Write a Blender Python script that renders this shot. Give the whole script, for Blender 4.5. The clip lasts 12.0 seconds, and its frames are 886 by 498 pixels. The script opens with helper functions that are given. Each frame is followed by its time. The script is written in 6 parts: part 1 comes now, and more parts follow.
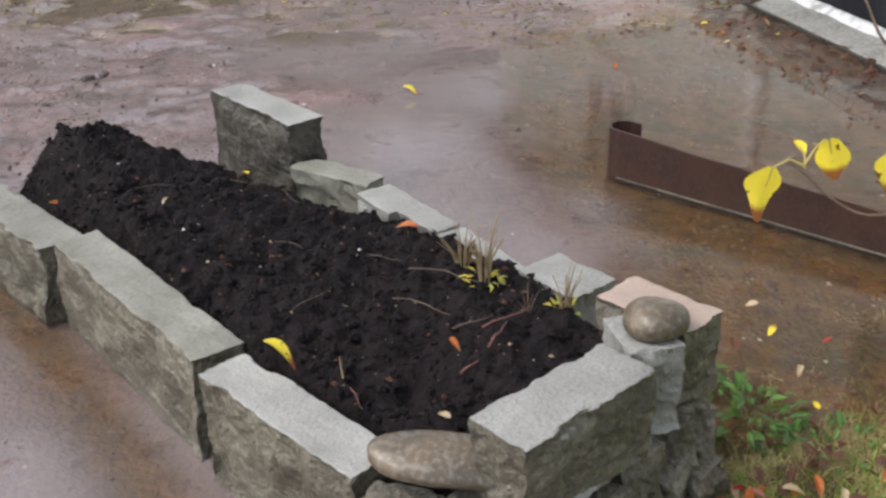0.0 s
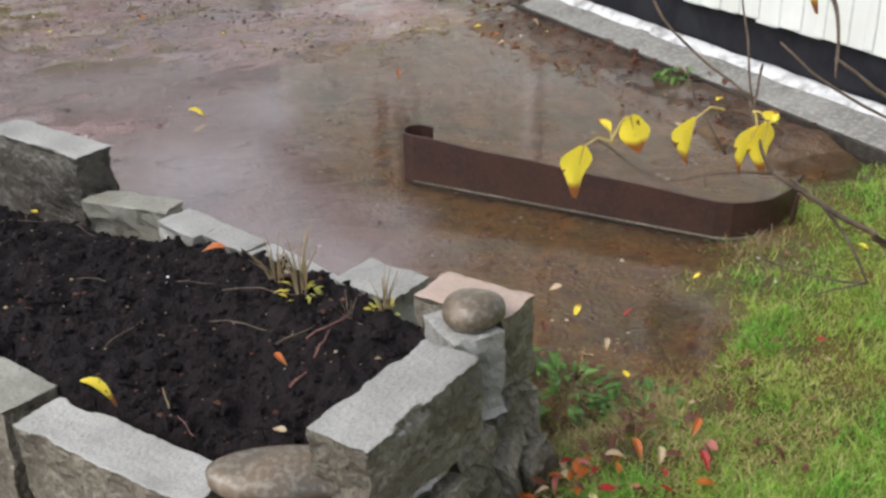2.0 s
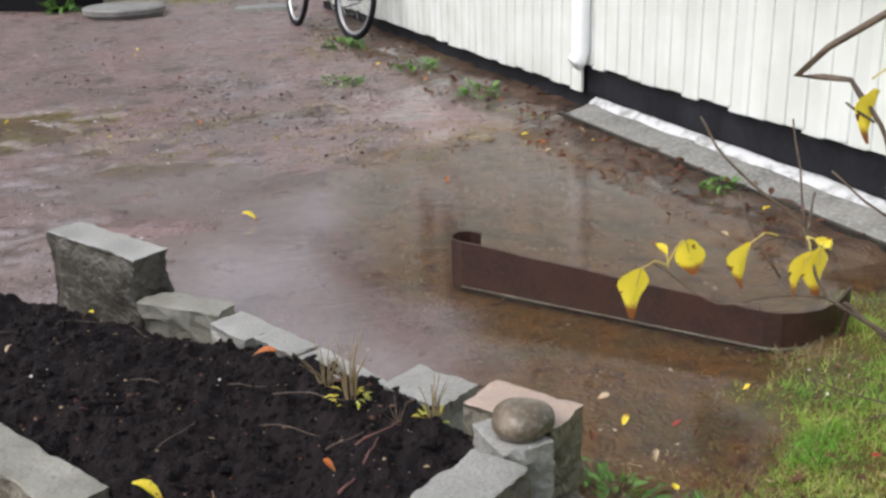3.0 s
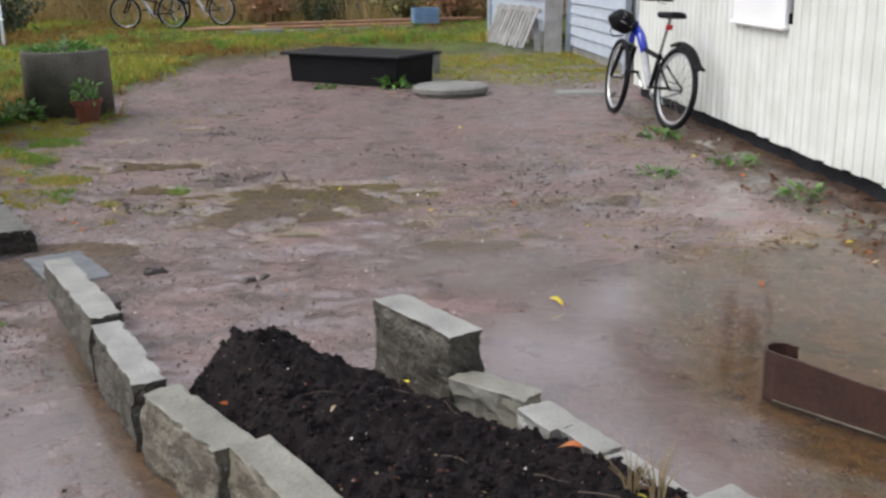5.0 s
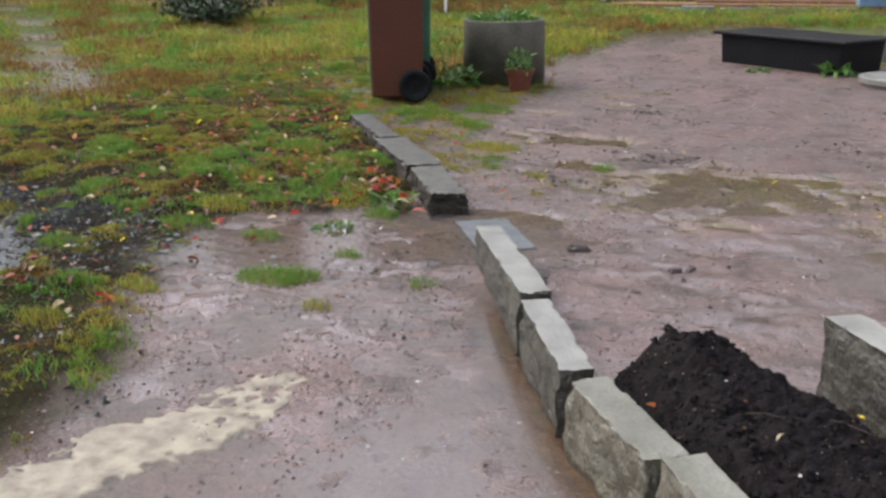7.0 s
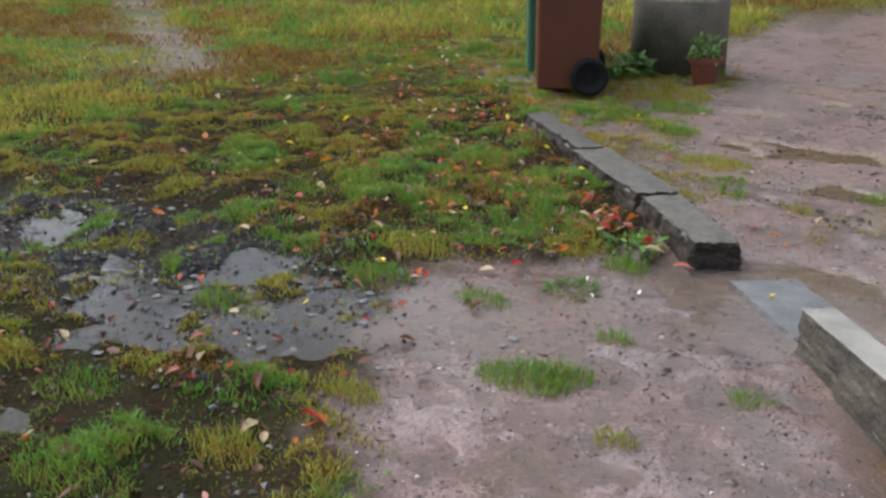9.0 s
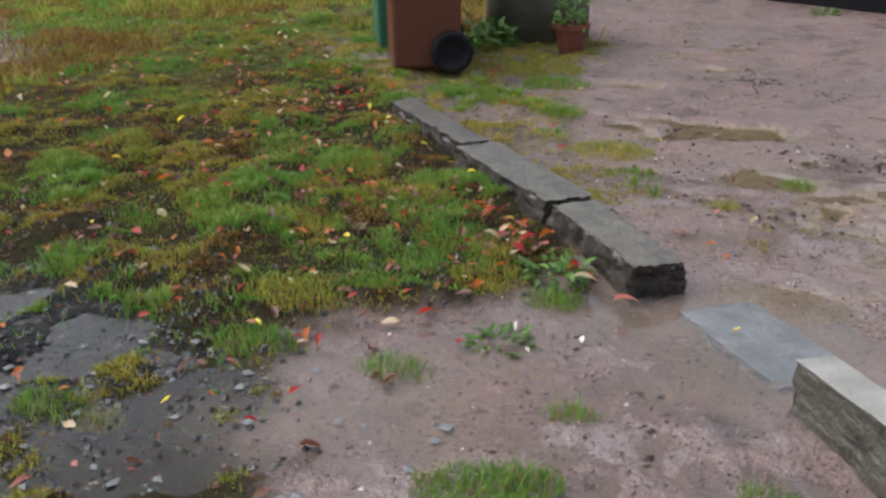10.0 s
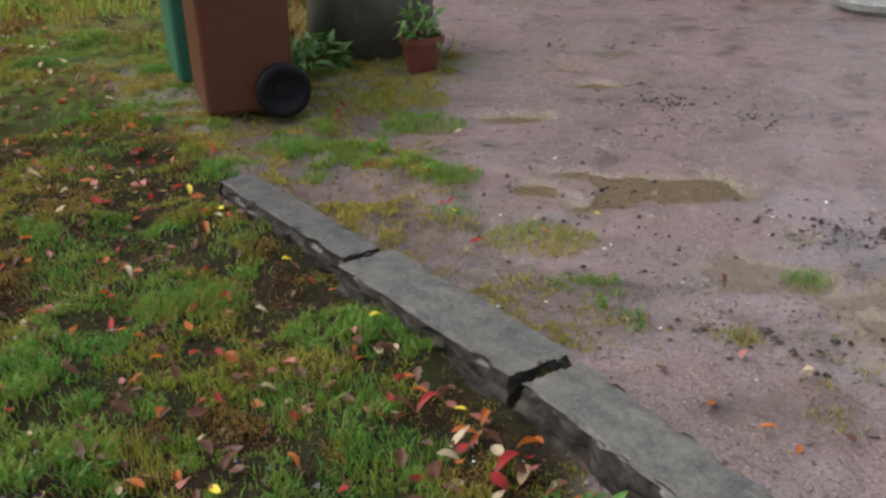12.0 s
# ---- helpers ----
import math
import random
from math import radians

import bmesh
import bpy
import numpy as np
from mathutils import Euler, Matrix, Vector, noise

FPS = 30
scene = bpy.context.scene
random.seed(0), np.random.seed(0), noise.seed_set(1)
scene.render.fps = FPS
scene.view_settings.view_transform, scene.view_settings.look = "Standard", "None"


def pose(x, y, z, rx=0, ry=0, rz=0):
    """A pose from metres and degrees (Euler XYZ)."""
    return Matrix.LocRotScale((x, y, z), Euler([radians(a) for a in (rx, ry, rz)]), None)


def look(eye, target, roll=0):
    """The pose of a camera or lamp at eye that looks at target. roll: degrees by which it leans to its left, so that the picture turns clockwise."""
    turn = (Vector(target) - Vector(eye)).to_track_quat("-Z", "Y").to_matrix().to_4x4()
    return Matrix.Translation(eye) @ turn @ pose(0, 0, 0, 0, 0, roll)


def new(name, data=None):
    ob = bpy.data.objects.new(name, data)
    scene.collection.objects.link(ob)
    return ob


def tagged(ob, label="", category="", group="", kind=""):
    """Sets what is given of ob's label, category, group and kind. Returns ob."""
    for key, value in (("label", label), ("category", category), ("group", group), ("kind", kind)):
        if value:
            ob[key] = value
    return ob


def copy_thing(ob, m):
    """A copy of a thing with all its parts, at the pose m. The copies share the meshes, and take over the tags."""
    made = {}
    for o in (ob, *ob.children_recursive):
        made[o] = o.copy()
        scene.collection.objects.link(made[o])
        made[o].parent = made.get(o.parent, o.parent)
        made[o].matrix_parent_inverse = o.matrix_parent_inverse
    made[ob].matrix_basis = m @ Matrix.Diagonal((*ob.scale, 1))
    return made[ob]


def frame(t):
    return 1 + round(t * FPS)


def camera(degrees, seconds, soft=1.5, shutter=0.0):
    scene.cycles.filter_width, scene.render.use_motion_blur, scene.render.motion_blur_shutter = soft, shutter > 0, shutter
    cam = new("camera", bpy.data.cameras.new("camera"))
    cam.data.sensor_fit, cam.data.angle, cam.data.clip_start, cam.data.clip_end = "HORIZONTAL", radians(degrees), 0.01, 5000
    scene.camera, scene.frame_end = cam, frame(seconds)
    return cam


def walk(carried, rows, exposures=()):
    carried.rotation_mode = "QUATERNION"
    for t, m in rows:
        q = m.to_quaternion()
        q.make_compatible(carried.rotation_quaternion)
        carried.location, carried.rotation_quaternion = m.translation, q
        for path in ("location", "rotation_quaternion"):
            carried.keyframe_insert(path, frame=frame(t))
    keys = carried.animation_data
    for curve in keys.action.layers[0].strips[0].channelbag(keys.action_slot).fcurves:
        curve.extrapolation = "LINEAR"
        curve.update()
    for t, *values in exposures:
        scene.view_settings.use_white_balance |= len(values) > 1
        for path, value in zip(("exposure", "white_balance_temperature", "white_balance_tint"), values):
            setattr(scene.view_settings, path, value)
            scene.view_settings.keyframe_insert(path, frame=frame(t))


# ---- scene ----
cam = camera(46.4, 12.0, soft=2.7)

PATH = [
    (0, (0.138, 0.325, 1.299), (0.22, 2.113, 0.407), -0.8),
    (0.5, (0.128, 0.324, 1.295), (0.477, 2.081, 0.406), -1.3),
    (1, (0.114, 0.313, 1.296), (0.563, 2.036, 0.385), -2.0),
    (1.5, (0.108, 0.309, 1.298), (0.568, 2.036, 0.4), -1.9),
    (2, (0.102, 0.3, 1.301), (0.571, 2.035, 0.425), -1.5),
    (2.5, (0.093, 0.291, 1.31), (0.554, 2.062, 0.503), -1.3),
    (2.7, (0.089, 0.288, 1.315), (0.535, 2.084, 0.556), -1.4),
    (4.3, (0.054, 0.277, 1.371), (0.182, 2.2, 0.836), -1.6),
    (4.5, (0.045, 0.276, 1.374), (0.099, 2.206, 0.851), -1.4),
    (5, (0.011, 0.283, 1.378), (-0.121, 2.205, 0.839), -1.0),
    (5.5, (-0.011, 0.286, 1.384), (-0.33, 2.179, 0.822), -1.1),
    (6, (-0.033, 0.292, 1.375), (-0.573, 2.134, 0.814), -1.3),
    (6.5, (-0.078, 0.303, 1.396), (-0.876, 2.058, 0.863), -1.7),
    (7, (-0.19, 0.433, 1.374), (-1.037, 2.151, 0.799), -0.2),
    (7.5, (-0.402, 0.635, 1.392), (-1.396, 2.271, 0.812), 0.6),
    (7.7, (-0.534, 0.664, 1.374), (-1.532, 2.303, 0.809), 0.8),
    (9.3, (-1.703, 1.404, 1.373), (-2.593, 3.062, 0.696), 0.4),
    (9.5, (-1.837, 1.511, 1.421), (-2.62, 3.214, 0.724), -0.9),
    (10, (-2.054, 1.905, 1.388), (-2.692, 3.659, 0.67), -0.6),
    (10.5, (-2.273, 2.294, 1.415), (-2.823, 4.05, 0.631), 0.0),
    (11, (-2.535, 2.639, 1.448), (-2.796, 4.468, 0.682), -1.5),
    (11.5, (-2.667, 3.019, 1.411), (-2.87, 4.866, 0.67), -2.5),
    (12, (-2.841, 3.324, 1.478), (-3.082, 5.142, 0.68), -1.6),
]
walk(cam, [(t, look(eye, target, roll)) for t, eye, target, roll in PATH], [(0, 0.46), (2.5, 0.46), (4.4, 0.16), (5, 0.33), (6, 0.48), (7, 0.52), (7.5, 0.40), (9.5, 0.48), (10, 0.46), (11, 0.31), (12, 0.30)])

# ---------------------------------------------------------------- light
world = bpy.data.worlds.new("overcast")
scene.world = world
world.use_nodes = True
wn, wl = world.node_tree.nodes, world.node_tree.links
sky = wn.new("ShaderNodeTexSky")
sky.sky_type, sky.sun_disc = "NISHITA", False
sky.sun_elevation, sky.sun_rotation = radians(54), radians(-95)
sky.dust_density, sky.air_density = 3.5, 1.0
grey = wn.new("ShaderNodeHueSaturation")
grey.inputs["Saturation"].default_value = 0.46
grey.inputs["Value"].default_value = 1.5
wl.new(sky.outputs["Color"], grey.inputs["Color"])
wl.new(grey.outputs["Color"], wn["Background"].inputs["Color"])
wn["Background"].inputs["Strength"].default_value = 0.15

sun_data = bpy.data.lights.new("sun", "SUN")
sun_data.energy, sun_data.angle, sun_data.color = 0.55, radians(50), (1.0, 0.98, 0.95)
sun = new("sun", sun_data)
sun.matrix_world = look((-9, 3, 12), (0, 4, 0))


# ---------------------------------------------------------------- materials
def mat(name, color, rough=0.6, var=None, scale=8.0, detail=6.0, bump=0.0, bump_scale=40.0, metal=0.0, fine=None,
        fine_scale=120.0, fine_amount=0.35, spec=0.5, spread=(0.35, 0.65), rand=0.0, island=0.0, coat=0.0, rough_var=0.0):
    """Two colours mixed by a large and a fine noise, with relief."""
    m = bpy.data.materials.new(name)
    m.use_nodes = True
    n, l = m.node_tree.nodes, m.node_tree.links
    b = n["Principled BSDF"]
    b.inputs["Roughness"].default_value = rough
    b.inputs["Metallic"].default_value = metal
    b.inputs["Specular IOR Level"].default_value = spec
    b.inputs["Coat Weight"].default_value = coat
    b.inputs["Coat Roughness"].default_value = 0.15
    tc = n.new("ShaderNodeTexCoord")
    big = n.new("ShaderNodeTexNoise")
    big.inputs["Scale"].default_value, big.inputs["Detail"].default_value = scale, detail
    l.new(tc.outputs["Object"], big.inputs["Vector"])
    ramp = n.new("ShaderNodeMapRange")
    ramp.inputs["From Min"].default_value, ramp.inputs["From Max"].default_value = spread
    l.new(big.outputs["Fac"], ramp.inputs["Value"])
    mix = n.new("ShaderNodeMix")
    mix.data_type = "RGBA"
    mix.inputs["A"].default_value, mix.inputs["B"].default_value = (*color, 1), (*(var or color), 1)
    l.new(ramp.outputs["Result"], mix.inputs["Factor"])
    out = mix.outputs["Result"]
    small = n.new("ShaderNodeTexNoise")
    small.inputs["Scale"].default_value, small.inputs["Detail"].default_value = fine_scale, 3.0
    l.new(tc.outputs["Object"], small.inputs["Vector"])
    if fine:
        r2 = n.new("ShaderNodeMapRange")
        r2.inputs["From Min"].default_value, r2.inputs["From Max"].default_value = 0.45, 0.7
        r2.inputs["To Max"].default_value = fine_amount
        l.new(small.outputs["Fac"], r2.inputs["Value"])
        m2 = n.new("ShaderNodeMix")
        m2.data_type = "RGBA"
        l.new(r2.outputs["Result"], m2.inputs["Factor"])
        l.new(out, m2.inputs["A"])
        m2.inputs["B"].default_value = (*fine, 1)
        out = m2.outputs["Result"]
    if rand or island:
        src = n.new("ShaderNodeObjectInfo").outputs["Random"] if rand else n.new("ShaderNodeNewGeometry").outputs["Random Per Island"]
        hs = n.new("ShaderNodeHueSaturation")
        r3 = n.new("ShaderNodeMapRange")
        r3.inputs["To Min"].default_value, r3.inputs["To Max"].default_value = 1 - (rand or island), 1 + (rand or island)
        l.new(src, r3.inputs["Value"])
        l.new(r3.outputs["Result"], hs.inputs["Value"])
        l.new(out, hs.inputs["Color"])
        out = hs.outputs["Color"]
    l.new(out, b.inputs["Base Color"])
    if rough_var:
        r4 = n.new("ShaderNodeMapRange")
        r4.inputs["To Min"].default_value, r4.inputs["To Max"].default_value = rough - rough_var, rough + rough_var
        l.new(big.outputs["Fac"], r4.inputs["Value"])
        l.new(r4.outputs["Result"], b.inputs["Roughness"])
    if bump:
        bn = n.new("ShaderNodeTexNoise")
        bn.inputs["Scale"].default_value, bn.inputs["Detail"].default_value = bump_scale, 8.0
        l.new(tc.outputs["Object"], bn.inputs["Vector"])
        bm_ = n.new("ShaderNodeBump")
        bm_.inputs["Strength"].default_value, bm_.inputs["Distance"].default_value = bump, 0.01
        l.new(bn.outputs["Fac"], bm_.inputs["Height"])
        l.new(bm_.outputs["Normal"], b.inputs["Normal"])
    return m


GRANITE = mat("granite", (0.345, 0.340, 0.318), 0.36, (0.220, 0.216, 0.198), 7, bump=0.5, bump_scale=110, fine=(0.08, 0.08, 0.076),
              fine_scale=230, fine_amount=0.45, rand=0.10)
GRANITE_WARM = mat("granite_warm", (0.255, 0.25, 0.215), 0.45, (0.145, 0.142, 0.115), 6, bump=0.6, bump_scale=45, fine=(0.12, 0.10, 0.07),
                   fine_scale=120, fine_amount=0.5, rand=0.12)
GRANITE_PINK = mat("granite_pink", (0.40, 0.30, 0.245), 0.4, (0.30, 0.235, 0.195), 7, bump=0.4, bump_scale=60, fine=(0.2, 0.15, 0.12), fine_scale=170)
# Kerb sides: broken rock, with the shade on them put into the colour.
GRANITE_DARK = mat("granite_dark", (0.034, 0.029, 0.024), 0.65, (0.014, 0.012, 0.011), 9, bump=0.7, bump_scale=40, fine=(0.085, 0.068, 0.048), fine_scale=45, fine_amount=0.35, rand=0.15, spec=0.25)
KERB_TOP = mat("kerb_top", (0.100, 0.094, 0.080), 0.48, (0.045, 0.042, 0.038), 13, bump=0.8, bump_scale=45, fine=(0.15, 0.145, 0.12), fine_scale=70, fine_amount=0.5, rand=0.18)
# Block sides: rough broken rock, its tone lowered to stand for shade.
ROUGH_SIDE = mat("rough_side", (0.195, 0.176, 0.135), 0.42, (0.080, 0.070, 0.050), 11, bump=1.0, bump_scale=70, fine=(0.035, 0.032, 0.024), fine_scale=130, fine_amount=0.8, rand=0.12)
ROUGH_SHADED = mat("rough_shaded_side", (0.070, 0.064, 0.052), 0.5, (0.026, 0.024, 0.020), 9, bump=1.0, bump_scale=65, fine=(0.13, 0.115, 0.085), fine_scale=110, fine_amount=0.35, rand=0.12)
COBBLE = mat("cobble", (0.125, 0.090, 0.055), 0.28, (0.060, 0.050, 0.036), 14, bump=0.15, bump_scale=60, fine=(0.32, 0.30, 0.26), fine_scale=90)
SLAB = mat("slab", (0.185, 0.195, 0.205), 0.3, (0.105, 0.112, 0.118), 14, bump=0.3, bump_scale=60, fine=(0.09, 0.095, 0.10), fine_scale=80, fine_amount=0.6)
SOIL = mat("soil", (0.0115, 0.0078, 0.0088), 0.75, (0.0025, 0.002, 0.0026), 30, bump=1.0, bump_scale=90, fine=(0.026, 0.018, 0.018), fine_scale=190, spec=0.13)
CORTEN = mat("corten", (0.046, 0.021, 0.016), 0.42, (0.026, 0.013, 0.011), 9, bump=0.2, bump_scale=60, fine=(0.085, 0.036, 0.02), fine_scale=70, rough_var=0.15)
WHITE = mat("white_paint", (0.71, 0.73, 0.71), 0.45, (0.62, 0.64, 0.60), 3.5, bump=0.12, bump_scale=30, rand=0.04)
TRIM_WHITE = mat("trim_white", (0.84, 0.85, 0.86), 0.35, (0.78, 0.79, 0.80), 4)
TAR = mat("tar", (0.009, 0.009, 0.012), 0.6, (0.020, 0.021, 0.026), 6, bump=0.4, bump_scale=25, spec=0.2)
LIMEWASH = mat("limewash", (0.52, 0.53, 0.54), 0.75, (0.26, 0.26, 0.255), 16, bump=0.2, bump_scale=40, spread=(0.46, 0.66))
CONCRETE = mat("concrete", (0.22, 0.215, 0.20), 0.45, (0.13, 0.127, 0.117), 6, bump=0.5, bump_scale=50, fine=(0.40, 0.40, 0.38), fine_scale=55, fine_amount=0.5)
PALE = mat("pale_sand", (0.36, 0.32, 0.245), 0.6, (0.20, 0.165, 0.13), 14, bump=0.3, bump_scale=80)
PLANTER = mat("planter_concrete", (0.115, 0.102, 0.080), 0.75, (0.062, 0.058, 0.046), 4, bump=0.5, bump_scale=40, fine=(0.2, 0.18, 0.14), fine_scale=60)
BIN_BROWN = mat("bin_brown", (0.100, 0.032, 0.018), 0.45, (0.080, 0.027, 0.016), 3, bump=0.05, bump_scale=200, spec=0.3)
BIN_GREEN = mat("bin_green", (0.03, 0.13, 0.075), 0.42, (0.022, 0.10, 0.06), 3, bump=0.05, bump_scale=200)
RUBBER = mat("rubber", (0.007, 0.007, 0.009), 0.6, (0.011, 0.011, 0.013), 8, bump=0.1, spec=0.15)
BLACK = mat("black_plastic", (0.008, 0.008, 0.01), 0.5, (0.010, 0.010, 0.012), 5, bump=0.05, spec=0.12)
BLACK_TOP = mat("black_felt", (0.022, 0.020, 0.022), 0.4, (0.012, 0.012, 0.013), 5, bump=0.3, bump_scale=20, spec=0.25)
TERRACOTTA = mat("terracotta", (0.17, 0.048, 0.029), 0.6, (0.12, 0.034, 0.02), 8, bump=0.1)
LEAF_GREEN = mat("leaf_green", (0.12, 0.26, 0.045), 0.45, (0.07, 0.155, 0.03), 20, island=0.35)
TIMBER = mat("timber", (0.33, 0.17, 0.10), 0.6, (0.22, 0.115, 0.07), 6, bump=0.3, bump_scale=30, rand=0.2)
GREY_WOOD = mat("grey_wood", (0.30, 0.295, 0.29), 0.65, (0.19, 0.185, 0.18), 5, bump=0.4, bump_scale=25, rand=0.15)
BLUEGREY = mat("bluegrey_paint", (0.43, 0.48, 0.56), 0.55, (0.37, 0.42, 0.49), 4, bump=0.15, bump_scale=30, rand=0.05)
CHROME = mat("chrome", (0.6, 0.6, 0.62), 0.25, (0.5, 0.5, 0.52), 10, metal=1.0)
BLUE = mat("bike_blue", (0.012, 0.035, 0.45), 0.25, (0.01, 0.03, 0.38), 10, coat=0.5)
SILVER = mat("bike_silver", (0.55, 0.56, 0.58), 0.3, (0.45, 0.46, 0.48), 10, metal=0.6)
RED = mat("red_plastic", (0.5, 0.02, 0.02), 0.25, (0.4, 0.02, 0.02), 10)
BARK = mat("bark", (0.120, 0.080, 0.048), 0.5, (0.055, 0.038, 0.026), 40, bump=0.5, bump_scale=120, fine=(0.19, 0.15, 0.10), fine_scale=200)
STRAW = mat("straw", (0.42, 0.33, 0.19), 0.7, (0.28, 0.21, 0.12), 10, island=0.3)


def gradient_leaf(name, a, b, c):
    """A leaf blade: a at its stem, spotted with b, c at its tip (object y)."""
    m = mat(name, a, 0.4, b, 110, detail=2.0, spread=(0.63, 0.68), island=0.15)
    n, l = m.node_tree.nodes, m.node_tree.links
    bs = n["Principled BSDF"]
    was = bs.inputs["Base Color"].links[0].from_socket
    at = n.new("ShaderNodeAttribute")
    at.attribute_name = "along"
    nz = n.new("ShaderNodeTexNoise")
    nz.inputs["Scale"].default_value = 60
    add = n.new("ShaderNodeMath")
    add.operation = "MULTIPLY_ADD"
    add.inputs[1].default_value = 0.35
    l.new(nz.outputs["Fac"], add.inputs[0])
    l.new(at.outputs["Fac"], add.inputs[2])
    r = n.new("ShaderNodeMapRange")
    r.inputs["From Min"].default_value, r.inputs["From Max"].default_value = 0.90, 1.0
    l.new(add.outputs[0], r.inputs["Value"])
    mx = n.new("ShaderNodeMix")
    mx.data_type = "RGBA"
    l.new(r.outputs["Result"], mx.inputs["Factor"])
    l.new(was, mx.inputs["A"])
    mx.inputs["B"].default_value = (*c, 1)
    l.new(mx.outputs["Result"], bs.inputs["Base Color"])
    return thin(m, 0.45)


def thin(m, share):
    """Lets light through a thin blade."""
    n, l = m.node_tree.nodes, m.node_tree.links
    bs = n["Principled BSDF"]
    tr = n.new("ShaderNodeBsdfTranslucent")
    l.new(bs.inputs["Base Color"].links[0].from_socket, tr.inputs["Color"])
    mix = n.new("ShaderNodeMixShader")
    mix.inputs["Fac"].default_value = share
    l.new(bs.outputs[0], mix.inputs[1])
    l.new(tr.outputs[0], mix.inputs[2])
    l.new(mix.outputs[0], n["Material Output"].inputs["Surface"])
    return m


for leaf_material in (LEAF_GREEN, STRAW):
    thin(leaf_material, 0.35)
LEAF_YELLOW = gradient_leaf("leaf_yellow", (0.98, 0.80, 0.07), (0.16, 0.05, 0.012), (0.30, 0.10, 0.02))


def water_material():
    m = bpy.data.materials.new("rain_water")
    m.use_nodes = True
    n, l = m.node_tree.nodes, m.node_tree.links
    n.remove(n["Principled BSDF"])
    clear = n.new("ShaderNodeBsdfTransparent")
    clear.inputs["Color"].default_value = (0.96, 0.92, 0.86, 1)
    # Pale diffuse tone that stands in for the sky's sheen on flooded gravel.
    sheen_tone = n.new("ShaderNodeBsdfDiffuse")
    sheen_tone.inputs["Color"].default_value = (0.39, 0.345, 0.350, 1)
    body = n.new("ShaderNodeMixShader")
    sky_sheen = n.new("ShaderNodeAttribute")
    sky_sheen.attribute_name = "sky_sheen"
    share = n.new("ShaderNodeMapRange")
    share.inputs["To Min"].default_value, share.inputs["To Max"].default_value = 0.02, 0.42
    l.new(sky_sheen.outputs["Fac"], share.inputs["Value"])
    l.new(share.outputs["Result"], body.inputs["Fac"])
    l.new(clear.outputs[0], body.inputs[1])
    l.new(sheen_tone.outputs[0], body.inputs[2])
    gloss = n.new("ShaderNodeBsdfGlossy")
    gloss.inputs["Roughness"].default_value = 0.09
    fres = n.new("ShaderNodeFresnel")
    fres.inputs["IOR"].default_value = 1.34
    tc = n.new("ShaderNodeTexCoord")
    nz = n.new("ShaderNodeTexNoise")
    nz.inputs["Scale"].default_value, nz.inputs["Detail"].default_value = 12.0, 4.0
    mp = n.new("ShaderNodeMapping")
    mp.inputs["Scale"].default_value = (0.7, 1.2, 1.0)
    mp.inputs["Rotation"].default_value = (0, 0, 0.35)
    l.new(tc.outputs["Object"], mp.inputs["Vector"])
    l.new(mp.outputs["Vector"], nz.inputs["Vector"])
    bp = n.new("ShaderNodeBump")
    bp.inputs["Strength"].default_value, bp.inputs["Distance"].default_value = 0.13, 0.01
    l.new(nz.outputs["Fac"], bp.inputs["Height"])
    for s in (gloss, fres):
        l.new(bp.outputs["Normal"], s.inputs["Normal"])
    top = n.new("ShaderNodeMixShader")
    l.new(fres.outputs[0], top.inputs["Fac"])
    l.new(body.outputs[0], top.inputs[1])
    l.new(gloss.outputs[0], top.inputs[2])
    l.new(top.outputs[0], n["Material Output"].inputs["Surface"])
    return m


